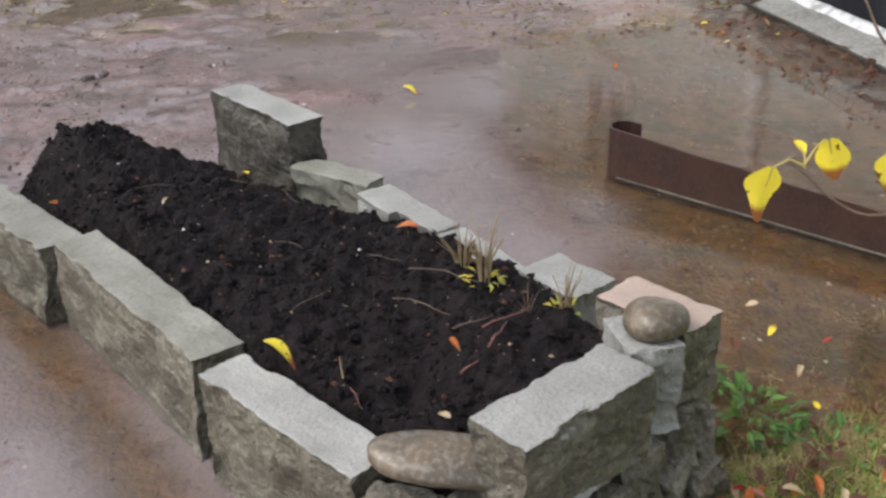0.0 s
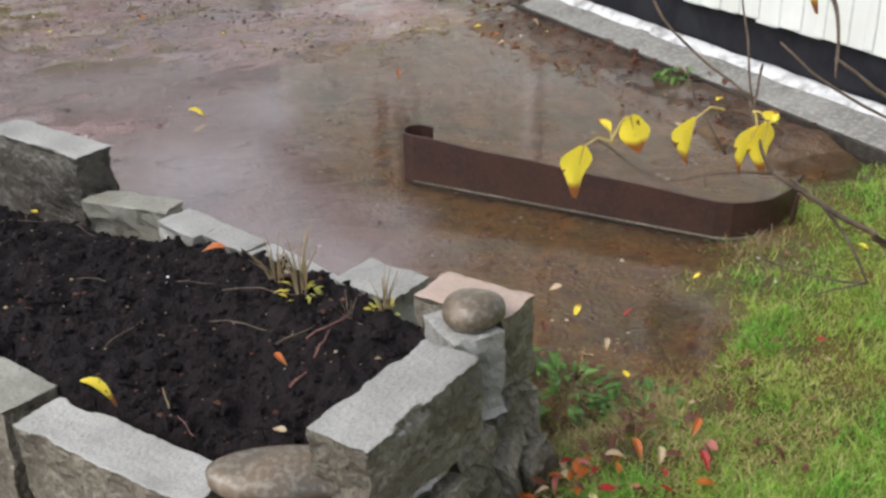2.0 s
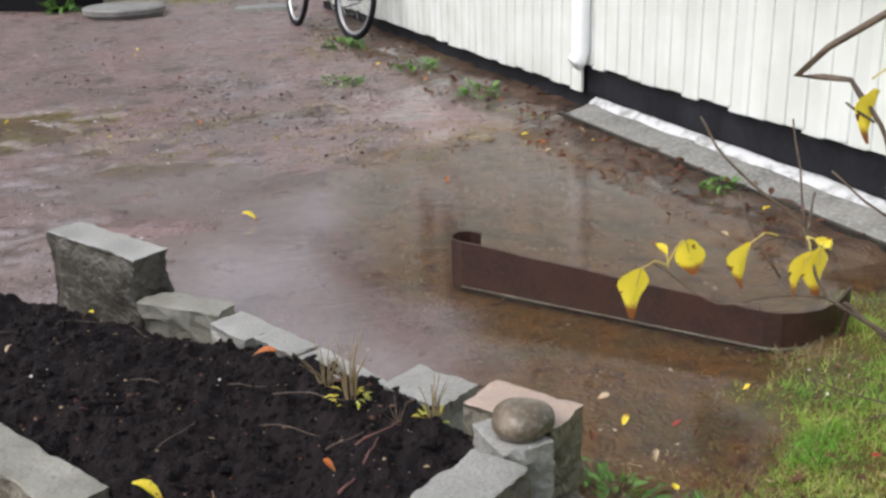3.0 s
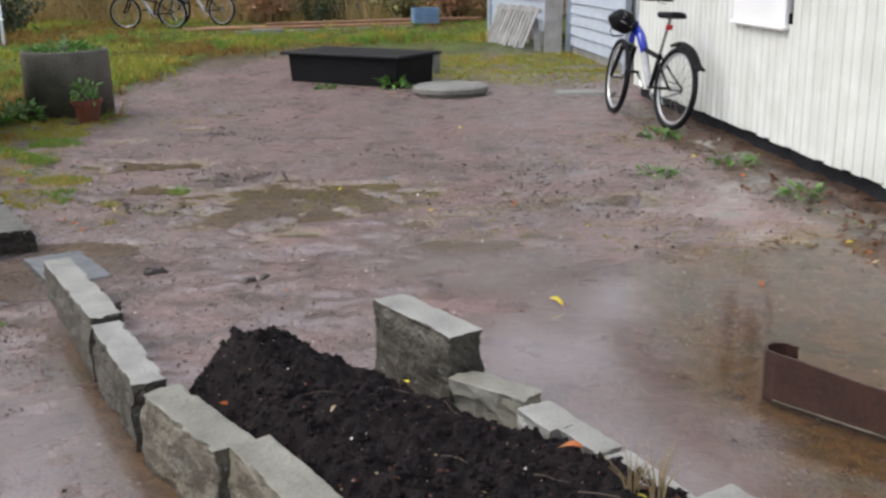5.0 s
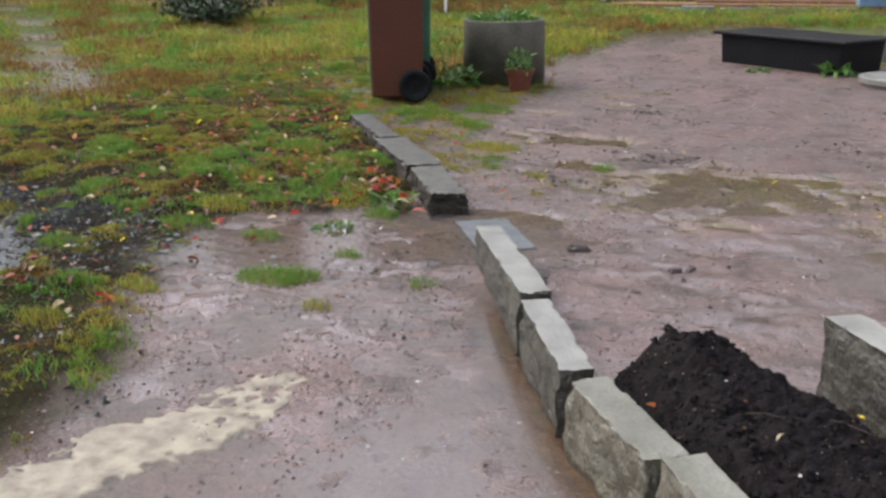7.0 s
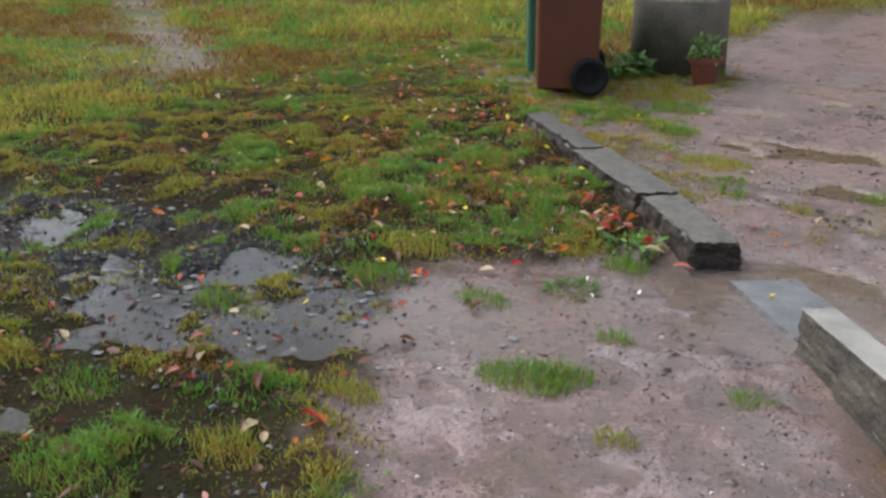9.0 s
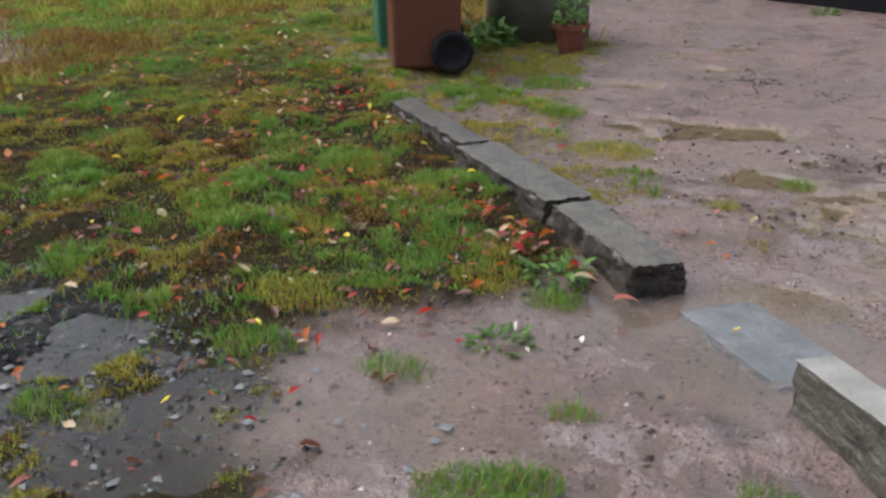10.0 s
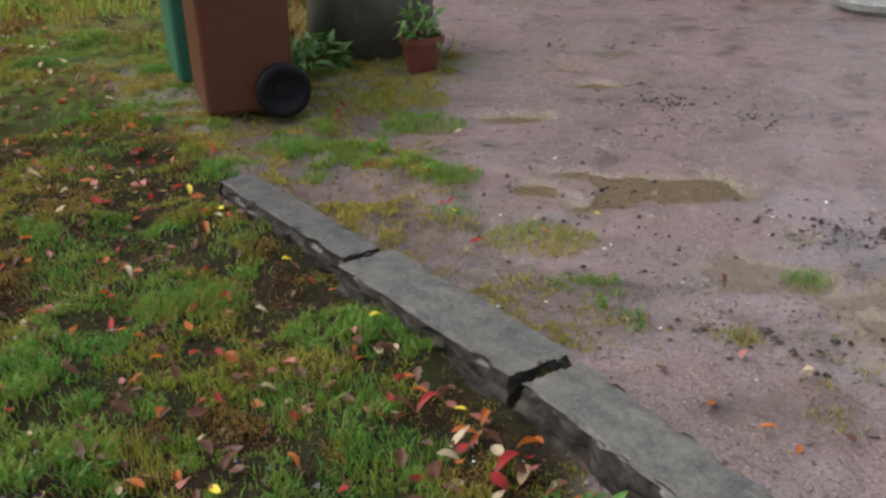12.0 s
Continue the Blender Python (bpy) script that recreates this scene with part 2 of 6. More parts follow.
def ground_material():
    """Gravel, brown mud and mossy turf, told apart by the sheet's own masks."""
    m = bpy.data.materials.new("wet_ground")
    m.use_nodes = True
    n, l = m.node_tree.nodes, m.node_tree.links
    b = n["Principled BSDF"]
    tc = n.new("ShaderNodeTexCoord")

    def noise_of(scale, detail=6.0):
        t = n.new("ShaderNodeTexNoise")
        t.inputs["Scale"].default_value, t.inputs["Detail"].default_value = scale, detail
        l.new(tc.outputs["Object"], t.inputs["Vector"])
        return t.outputs["Fac"]

    def mix_of(fac, a, c, lo=None, hi=None):
        if lo is not None:
            r = n.new("ShaderNodeMapRange")
            r.inputs["From Min"].default_value, r.inputs["From Max"].default_value = lo, hi
            l.new(fac, r.inputs["Value"])
            fac = r.outputs["Result"]
        x = n.new("ShaderNodeMix")
        x.data_type = "RGBA"
        l.new(fac, x.inputs["Factor"])
        for key, v in (("A", a), ("B", c)):
            if isinstance(v, tuple):
                x.inputs[key].default_value = (*v, 1)
            else:
                l.new(v, x.inputs[key])
        return x.outputs["Result"]

    def mask(name):
        a = n.new("ShaderNodeAttribute")
        a.attribute_name = name
        return a.outputs["Fac"]

    big, mid, grit = noise_of(1.3), noise_of(7.0), noise_of(70.0, 8.0)
    gravel = mix_of(big, (0.228, 0.150, 0.140), (0.172, 0.126, 0.113), 0.40, 0.60)
    gravel = mix_of(noise_of(2.7, 8.0), gravel, (0.195, 0.150, 0.146), 0.50, 0.66)
    gravel = mix_of(grit, gravel, (0.26, 0.200, 0.190), 0.54, 0.74)
    gravel = mix_of(noise_of(150.0, 3.0), gravel, (0.080, 0.055, 0.050), 0.52, 0.66)
    gravel = mix_of(noise_of(4.0, 9.0), gravel, (0.082, 0.062, 0.054), 0.53, 0.70)
    strip = mix_of(mid, (0.045, 0.028, 0.018), (0.085, 0.05, 0.03), 0.4, 0.65)
    mud = mix_of(mid, (0.160, 0.080, 0.018), (0.112, 0.074, 0.022), 0.4, 0.65)
    mud = mix_of(noise_of(3.2, 7.0), mud, (0.070, 0.060, 0.022), 0.50, 0.66)
    mud = mix_of(noise_of(22.0, 6.0), mud, (0.052, 0.028, 0.011), 0.52, 0.68)
    silt = mix_of(mid, (0.016, 0.017, 0.019), (0.034, 0.034, 0.035), 0.4, 0.62)
    silt = mix_of(noise_of(28.0, 7.0), silt, (0.085, 0.085, 0.082), 0.54, 0.70)
    mud = mix_of(grit, mud, (0.085, 0.042, 0.016), 0.55, 0.75)
    turf = mix_of(mid, (0.026, 0.027, 0.012), (0.026, 0.018, 0.011), 0.4, 0.62)
    turf = mix_of(grit, turf, (0.010, 0.009, 0.006), 0.5, 0.72)
    olive = mix_of(noise_of(3.5, 6.0), (0.230, 0.178, 0.128), (0.190, 0.155, 0.092), 0.42, 0.60)
    gravel = mix_of(mask("sump"), gravel, olive)
    col = mix_of(mask("mud"), gravel, mud)
    col = mix_of(mask("strip"), col, strip)
    col = mix_of(mask("lawn"), col, turf)
    lea = mix_of(mid, (0.120, 0.090, 0.030), (0.075, 0.080, 0.026), 0.4, 0.62)
    col = mix_of(mask("lea"), col, mix_of(grit, lea, (0.05, 0.035, 0.016), 0.5, 0.72))
    green = mix_of(noise_of(0.9, 7.0), (0.100, 0.135, 0.028), (0.125, 0.095, 0.038), 0.46, 0.62)
    col = mix_of(mask("meadow"), col, mix_of(mid, green, (0.035, 0.034, 0.016), 0.48, 0.66))
    col = mix_of(mask("silt"), col, silt)
    l.new(col, b.inputs["Base Color"])
    rr = n.new("ShaderNodeMapRange")
    rr.inputs["From Min"].default_value, rr.inputs["From Max"].default_value = 0.3, 0.7
    rr.inputs["To Min"].default_value, rr.inputs["To Max"].default_value = 0.20, 0.55
    shine = n.new("ShaderNodeMapRange")
    shine.inputs["To Min"].default_value, shine.inputs["To Max"].default_value = 0.4, 0.06
    l.new(mask("lawn"), shine.inputs["Value"])
    l.new(shine.outputs["Result"], b.inputs["Specular IOR Level"])
    l.new(mid, rr.inputs["Value"])
    dull = n.new("ShaderNodeMath")
    dull.operation = "MAXIMUM"
    l.new(rr.outputs["Result"], dull.inputs[0])
    l.new(mask("lawn"), dull.inputs[1])
    l.new(dull.outputs[0], b.inputs["Roughness"])
    # a film of rainwater over parts of the gravel
    film = n.new("ShaderNodeMapRange")
    film.inputs["From Min"].default_value, film.inputs["From Max"].default_value = 0.42, 0.58
    l.new(noise_of(1.9, 7.0), film.inputs["Value"])
    bare = n.new("ShaderNodeMath")
    bare.operation = "SUBTRACT"
    bare.use_clamp = True
    l.new(film.outputs["Result"], bare.inputs[0])
    l.new(mask("lawn"), bare.inputs[1])
    close = n.new("ShaderNodeMath")
    close.operation = "MULTIPLY"
    l.new(bare.outputs[0], close.inputs[0])
    l.new(mask("drenched"), close.inputs[1])
    l.new(close.outputs[0], b.inputs["Coat Weight"])
    b.inputs["Coat Roughness"].default_value, b.inputs["Coat IOR"].default_value = 0.16, 1.36
    bp = n.new("ShaderNodeBump")
    bp.inputs["Strength"].default_value, bp.inputs["Distance"].default_value = 0.7, 0.015
    l.new(grit, bp.inputs["Height"])
    lump = n.new("ShaderNodeBump")
    lump.inputs["Strength"].default_value, lump.inputs["Distance"].default_value = 0.6, 0.04
    l.new(noise_of(16.0, 4.0), lump.inputs["Height"])
    l.new(lump.outputs["Normal"], bp.inputs["Normal"])
    l.new(bp.outputs["Normal"], b.inputs["Normal"])
    return m


# ---------------------------------------------------------------- mesh helpers
def part(name, bm, material, parent=None, label="", smooth=False):
    me = bpy.data.meshes.new(name)
    bm.to_mesh(me)
    bm.free()
    me.materials.append(material)
    if smooth:
        me.polygons.foreach_set("use_smooth", [True] * len(me.polygons))
    ob = new(name, me)
    ob.parent = parent
    if label:
        ob["label"] = label
    return ob


def thing(name, m, label, category, group="", kind=""):
    ob = new(name)
    ob.matrix_world = m
    return tagged(ob, label, category, group, kind)


def add_box(bm, size, at=(0, 0, 0), turn=(0, 0, 0), bevel=0.0, top=None):
    """A box by its size and middle; top: the scale of its upper face."""
    made = bmesh.ops.create_cube(bm, size=1.0)["verts"]
    for v in made:
        k = top if top and v.co.z > 0 else (1, 1)
        v.co = Vector((v.co.x * size[0] * k[0], v.co.y * size[1] * k[1], v.co.z * size[2]))
    if bevel:
        edges = {e for v in made for e in v.link_edges}
        out = bmesh.ops.bevel(bm, geom=list(edges), offset=bevel, segments=2, affect="EDGES", profile=0.5)
        made = list({v for f in out["faces"] for v in f.verts} | {v for v in made if v.is_valid})
    m = pose(*at, *turn)
    bmesh.ops.transform(bm, matrix=m, verts=[v for v in made if v.is_valid])
    return bm


def box(size, at=(0, 0, 0), turn=(0, 0, 0), bevel=0.0, top=None):
    return add_box(bmesh.new(), size, at, turn, bevel, top)


def add_tube(bm, points, radii, sides=8, closed=False):
    """A round bar along points."""
    pts = [Vector(p) for p in points]
    if not hasattr(radii, "__len__"):
        radii = [radii] * len(pts)
    rings, up = [], None
    for i, p in enumerate(pts):
        a = pts[i - 1] if (i or closed) else p
        c = pts[(i + 1) % len(pts)] if (i < len(pts) - 1 or closed) else p
        d = (c - a).normalized()
        if up is None:
            up = d.orthogonal().normalized()
        up = (up - d * up.dot(d)).normalized()
        side = d.cross(up)
        rings.append([bm.verts.new(p + radii[i] * (math.cos(2 * math.pi * k / sides) * up + math.sin(2 * math.pi * k / sides) * side)) for k in range(sides)])
    for i in range(len(rings) - (0 if closed else 1)):
        r, s = rings[i], rings[(i + 1) % len(rings)]
        for k in range(sides):
            bm.faces.new((r[k], r[(k + 1) % sides], s[(k + 1) % sides], s[k]))
    if not closed:
        bm.faces.new(rings[0][::-1])
        bm.faces.new(rings[-1])
    return bm


def tube(points, radii, sides=8, closed=False):
    return add_tube(bmesh.new(), points, radii, sides, closed)


def lathe(profile, sides=32):
    """A turned form round z from (radius, height) pairs."""
    bm = bmesh.new()
    rings = [[bm.verts.new((r * math.cos(2 * math.pi * k / sides), r * math.sin(2 * math.pi * k / sides), z)) for k in range(sides)] for r, z in profile]
    for r, s in zip(rings, rings[1:]):
        for k in range(sides):
            bm.faces.new((r[k], r[(k + 1) % sides], s[(k + 1) % sides], s[k]))
    return bm


def vnoise(x, y, seed=0):
    """Smooth value noise on arrays, 0 to 1."""
    rng = np.random.RandomState(seed)
    table = rng.rand(256, 256)
    xi, yi = np.floor(x).astype(int), np.floor(y).astype(int)
    fx, fy = x - xi, y - yi
    fx, fy = fx * fx * (3 - 2 * fx), fy * fy * (3 - 2 * fy)
    g = lambda a, b: table[a % 256, b % 256]
    return (g(xi, yi) * (1 - fx) + g(xi + 1, yi) * fx) * (1 - fy) + (g(xi, yi + 1) * (1 - fx) + g(xi + 1, yi + 1) * fx) * fy


def fnoise(x, y, scale, seed=0, octaves=4):
    total, amp, norm = 0, 1.0, 0.0
    for k in range(octaves):
        total = total + amp * vnoise(x * scale * 2**k + 17.3 * k, y * scale * 2**k - 9.1 * k, seed + k)
        norm += amp
        amp *= 0.5
    return total / norm


def smooth(x, lo, hi):
    t = np.clip((x - lo) / (hi - lo), 0, 1)
    return t * t * (3 - 2 * t)


# ---------------------------------------------------------------- ground
def lawn_right(x, y):
    """The turf before the pond, beside the raised bed: 0 to 1."""
    edge = np.interp(x, [0.55, 0.75, 1.15, 1.34, 1.87, 2.4, 6], [1.55, 1.85, 2.0, 2.36, 2.80, 3.06, 3.2])
    wob = 0.55 * (fnoise(x, y, 4.0, 5) - 0.5)
    return smooth(edge - y + wob, -0.16, 0.22) * smooth(x - 0.45 - 0.10 * (y - 1.5), 0.0, 0.2)


def lawn_left(x, y):
    """The mossy turf round the kerb and the bin, patchy at its edge."""
    edge = np.interp(y, [0, 2.3, 2.8, 3.2, 3.8, 4.3, 4.8, 5.2, 6.0, 7.0, 8.0, 9.5, 12, 14.5, 16.5, 17.6],
                     [-2.15, -2.2, -2.45, -2.80, -3.35, -3.60, -3.15, -2.50, -2.55, -3.1, -3.5, -3.6, -4.4, -4.4, -2.0, 3.0])
    wob = (0.6 + 0.6 * smooth(y, 2.8, 4.0)) * (fnoise(x, y, 1.9, 8) - 0.5)
    track = np.exp(-((0.63 * (x + 7.5) + 0.776 * (y - 7.6)) / (0.45 + 0.5 * (fnoise(x, y, 1.2, 9) - 0.5))) ** 2) * smooth(-x, 6.5, 8.0)
    return smooth(edge - x + wob, -0.15, 0.3) * (1 - 0.92 * track)


def pond(x, y):
    left = np.interp(y, [1.8, 2.3, 3.2, 4.1, 4.7, 5.2, 5.6, 6.2], [0.6, 0.68, 0.76, 0.62, 0.62, 1.0, 1.6, 2.4])
    return smooth(x - left + 0.5 * (fnoise(x, y, 2.5, 21) - 0.5), -0.22, 0.14) * smooth(5.9 - y, 0.0, 0.7)


def house_strip(x, y):
    """The bare bed along the house."""
    off = 2.12 - 0.165 * (y - 5.58) - x
    return smooth(0.55 + 0.2 * (fnoise(x, y, 2.0, 31) - 0.5) - off, 0, 0.12) * smooth(y - 3.0, 0, 0.3) * smooth(10.5 - y, 0, 1)


def yard_side(x, y):
    """The strip between the kerb stones and the open yard, where growth is thin: 0 to 1."""
    return smooth(x + 2.46 + 0.86 * (y - 5.115), 0.0, 0.2) * smooth(y, 5.0, 5.5) * smooth(9.6 - y, 0, 0.8)


def wet_hollow(x, y):
    """The flooded hollow in the mossy turf."""
    return np.exp(-(((x + 4.25) / 1.5) ** 2 + ((y - 4.05 + 0.12 * (x + 4.25)) / 0.66) ** 2))


# middle, half-widths of the puddles in the yard and the turf
PUDDLES = [(-1.15, 6.15, 0.95, 0.78), (-0.25, 5.28, 0.36, 0.22), (-2.5, 7.3, 0.52, 0.27), (-2.2, 6.5, 0.28, 0.14), (-2.73, 8.95, 0.30, 0.14),
           (-3.15, 8.29, 0.20, 0.12), (-1.95, 5.2, 0.34, 0.17), (-5.5, 8.3, 0.34, 0.22), (-3.95, 7.85, 0.17, 0.12), (-4.75, 7.5, 0.26, 0.14), (0.55, 6.2, 0.5, 0.22)]


def hollows(x, y):
    """The yard's shallow puddles, ragged at their edges: 0 to 1."""
    d = np.full(np.shape(x), -9.0)
    for cx, cy, rx, ry in PUDDLES:
        d = np.maximum(d, 1 - np.hypot((x - cx) / rx, (y - cy) / ry))
    return smooth(d + 2.3 * (fnoise(x, y * 1.2, 4.0, 97, 5) - 0.53), -0.10, 0.55)


def far_moss(x, y):
    """Thin olive growth on the gravel between the black box and the sheds."""
    return smooth(y + 1.2 * (fnoise(x, y, 1.5, 98, 3) - 0.5), 11.3, 13.0) * smooth(x, -2.4, -1.0) * smooth(19 - y, 0, 1) * (0.55 + 0.45 * smooth(fnoise(x, y, 3.0, 99, 3), 0.4, 0.6))


def height(x, y):
    lr, ll, po, hs = lawn_right(x, y), lawn_left(x, y), pond(x, y), house_strip(x, y)
    far = 0.10 * smooth(np.hypot(x, y - 2), 6, 14)
    yard = 0.034 * (fnoise(x, y * 1.5, 0.8, 3, 3) - 0.5) + 0.018 * (1 - 0.6 * smooth(y, 5.5, 8)) * (fnoise(x, y * 1.1, 4.0, 4) - 0.5) + 0.018 * (1 - 0.95 * smooth(y, 4.0, 7)) * (fnoise(x, y, 15, 6, 3) - 0.5)
    rise = np.exp(-(((x + 2.5) / 0.8) ** 2 + ((y - 3.5) / 0.9) ** 2))
    yard = yard + 0.003 + 0.014 * smooth(y, 4.6, 5.8) + 0.010 * smooth(y, 6, 9) + rise * (0.009 + 0.016 * (fnoise(x, y, 22, 44, 3) - 0.5))
    flooded = smooth(x, -0.6, 0.2) * smooth(y, 1.8, 2.4) * smooth(5.4 - y, 0, 1.2)
    ditch = np.exp(-(((x + 0.90) + 0.655 * (y - 2.75)) / 0.14) ** 2) * smooth(y, 1.4, 2.0) * smooth(4.4 - y, 0, 0.8)
    left_puddle = wet_hollow(x, y) + 0.2 * np.exp(-(((x + 2.6) / 0.9) ** 2 + ((y - 3.3) / 0.9) ** 2))
    z = yard + 0.25 * far - 0.012 * po - 0.019 * flooded - 0.02 * ditch - 0.03 * np.exp(-(((x + 2.12) / 0.30) ** 2 + ((y - 4.88) / 0.32) ** 2)) - 0.035 * np.exp(-(((x + 2.52) / 0.22) ** 2 + ((y - 5.0) / 0.16) ** 2))
    pool = hollows(x, y)
    z = z * (1 - pool) + pool * (-0.0035 + 0.012 * (fnoise(x, y, 12, 96, 3) - 0.5))
    z = z * (1 - lr) + lr * (0.035 + 0.02 * (fnoise(x, y, 3, 40) - 0.5))
    turf = 0.034 + far + 0.100 * (fnoise(x, y, 4.2, 41, 3) - 0.5) + (0.03 + 0.02 * left_puddle) * (fnoise(x, y, 14, 43, 3) - 0.5) - 0.036 * smooth(wet_hollow(x, y), 0.12, 0.75)
    turf = turf * (1 - pool) - 0.008 * pool
    z = z * (1 - ll) + ll * turf - 0.008 * left_puddle * (1 - ll)
    z = z * (1 - hs) + hs * (0.03 + 0.05 * (fnoise(x, y, 7, 42) - 0.5))
    return z


def axis(lo, hi, step, ends):
    grown, a, b, s = [], lo, hi, step
    while a > ends[0] or b < ends[1]:
        s *= 1.35
        a, b = max(a - s, ends[0]), min(b + s, ends[1])
        grown += [a, b]
    return np.unique(np.round(np.r_[np.arange(lo, hi, step), grown], 4))


def sheet(name, xs, ys, z_of, material, masks=()):
    gx, gy = np.meshgrid(xs, ys)
    co = np.stack([gx, gy, z_of(gx, gy)], -1).reshape(-1, 3)
    i = np.arange(len(xs) * len(ys)).reshape(len(ys), len(xs))
    quads = np.stack([i[:-1, :-1], i[:-1, 1:], i[1:, 1:], i[1:, :-1]], -1).reshape(-1, 4)
    return raw_mesh(name, co, quads, material, [(k, f(gx, gy).ravel()) for k, f in masks])


def raw_mesh(name, co, faces, material, masks=(), smooth_it=True):
    faces = np.asarray(faces)
    me = bpy.data.meshes.new(name)
    me.vertices.add(len(co))
    me.vertices.foreach_set("co", np.asarray(co, np.float32).ravel())
    k = faces.shape[1]
    me.loops.add(faces.size)
    me.loops.foreach_set("vertex_index", faces.astype(np.int32).ravel())
    me.polygons.add(len(faces))
    me.polygons.foreach_set("loop_start", np.arange(0, faces.size, k, dtype=np.int32))
    me.update(calc_edges=True)
    me.polygons.foreach_set("use_smooth", np.full(len(faces), smooth_it))
    for key, values in masks:
        a = me.attributes.new(key, "FLOAT", "POINT")
        a.data.foreach_set("value", np.asarray(values, np.float32))
    me.materials.append(material)
    me.validate()
    return new(name, me)


GROUND = sheet("ground", axis(-6.0, 2.6, 0.022, (-250, 250)), axis(1.0, 9.5, 0.022, (-200, 300)), height, ground_material(),
               (("lawn", lambda x, y: np.maximum(lawn_right(x, y), lawn_left(x, y) * (1 - 0.6 * yard_side(x, y)))),
                ("mud", lambda x, y: np.maximum(pond(x, y), 0.85 * np.exp(-(((x + 0.90) + 0.655 * (y - 2.75)) / 0.10) ** 2) * smooth(y, 1.2, 1.6) * smooth(4.4 - y, 0, 0.8))),
                ("silt", lambda x, y: smooth(wet_hollow(x + 0.45, y) + 0.5 * (fnoise(x, y, 5, 91) - 0.5), 0.35, 0.75) * smooth(-x - 3.2, 0, 0.6)),
                ("sump", lambda x, y: np.maximum(hollows(x, y), 0.5 * smooth(-height(x, y), 0.001, 0.012)) * (1 - pond(x, y)) * (1 - 0.9 * smooth(x, -1.2, -0.6) * smooth(5.6 - y, 0, 0.8))),
                ("lea", lambda x, y: 0.9 * lawn_right(x, y)),
                ("meadow", lambda x, y: np.maximum(0.9 * lawn_left(x, y) * smooth(np.hypot(x + 3, y - 4), 3.5, 6.5), 0.75 * far_moss(x, y))),
                ("drenched", lambda x, y: 1 - 0.85 * smooth(y, 6.2, 8.6)),
                ("strip", house_strip)))
tagged(GROUND, "wet reddish gravel yard with flooded mud and mossy turf", "ground", kind="structure")


def sheen_cover(x, y):
    """Where the sky's pale sheen is painted into the water: the flooded gravel, not the mud pool, the turf or the
    yard's small puddles.
    """
    drift = smooth(fnoise(x, y, 1.6, 95, 3), 0.25, 0.7)
    return (0.35 + 0.65 * drift) * (1 - pond(x, y) * (1 - 0.22 * smooth(y, 3.5, 4.5))) * (1 - lawn_left(x, y)) * (1 - 0.5 * hollows(x, y)) * smooth(6.8 - y, 0, 1.0) * (0.30 + 0.70 * smooth(x, -2.3, -1.3)) * (1 - np.exp(-(((x + 0.90) + 0.655 * (y - 2.75)) / 0.12) ** 2) * smooth(y, 1.2, 1.6) * smooth(4.4 - y, 0, 0.8))


WATER = sheet("water", np.linspace(-7, 3.2, 205), np.linspace(-1, 14, 301), lambda x, y: 0 * x, water_material(), (("sky_sheen", sheen_cover),))
tagged(WATER, "shallow brown rainwater standing on the yard", "puddle", kind="structure")


# ---------------------------------------------------------------- stones
def smooth_step(t):
    t = max(0.0, min(1.0, t))
    return t * t * (3 - 2 * t)


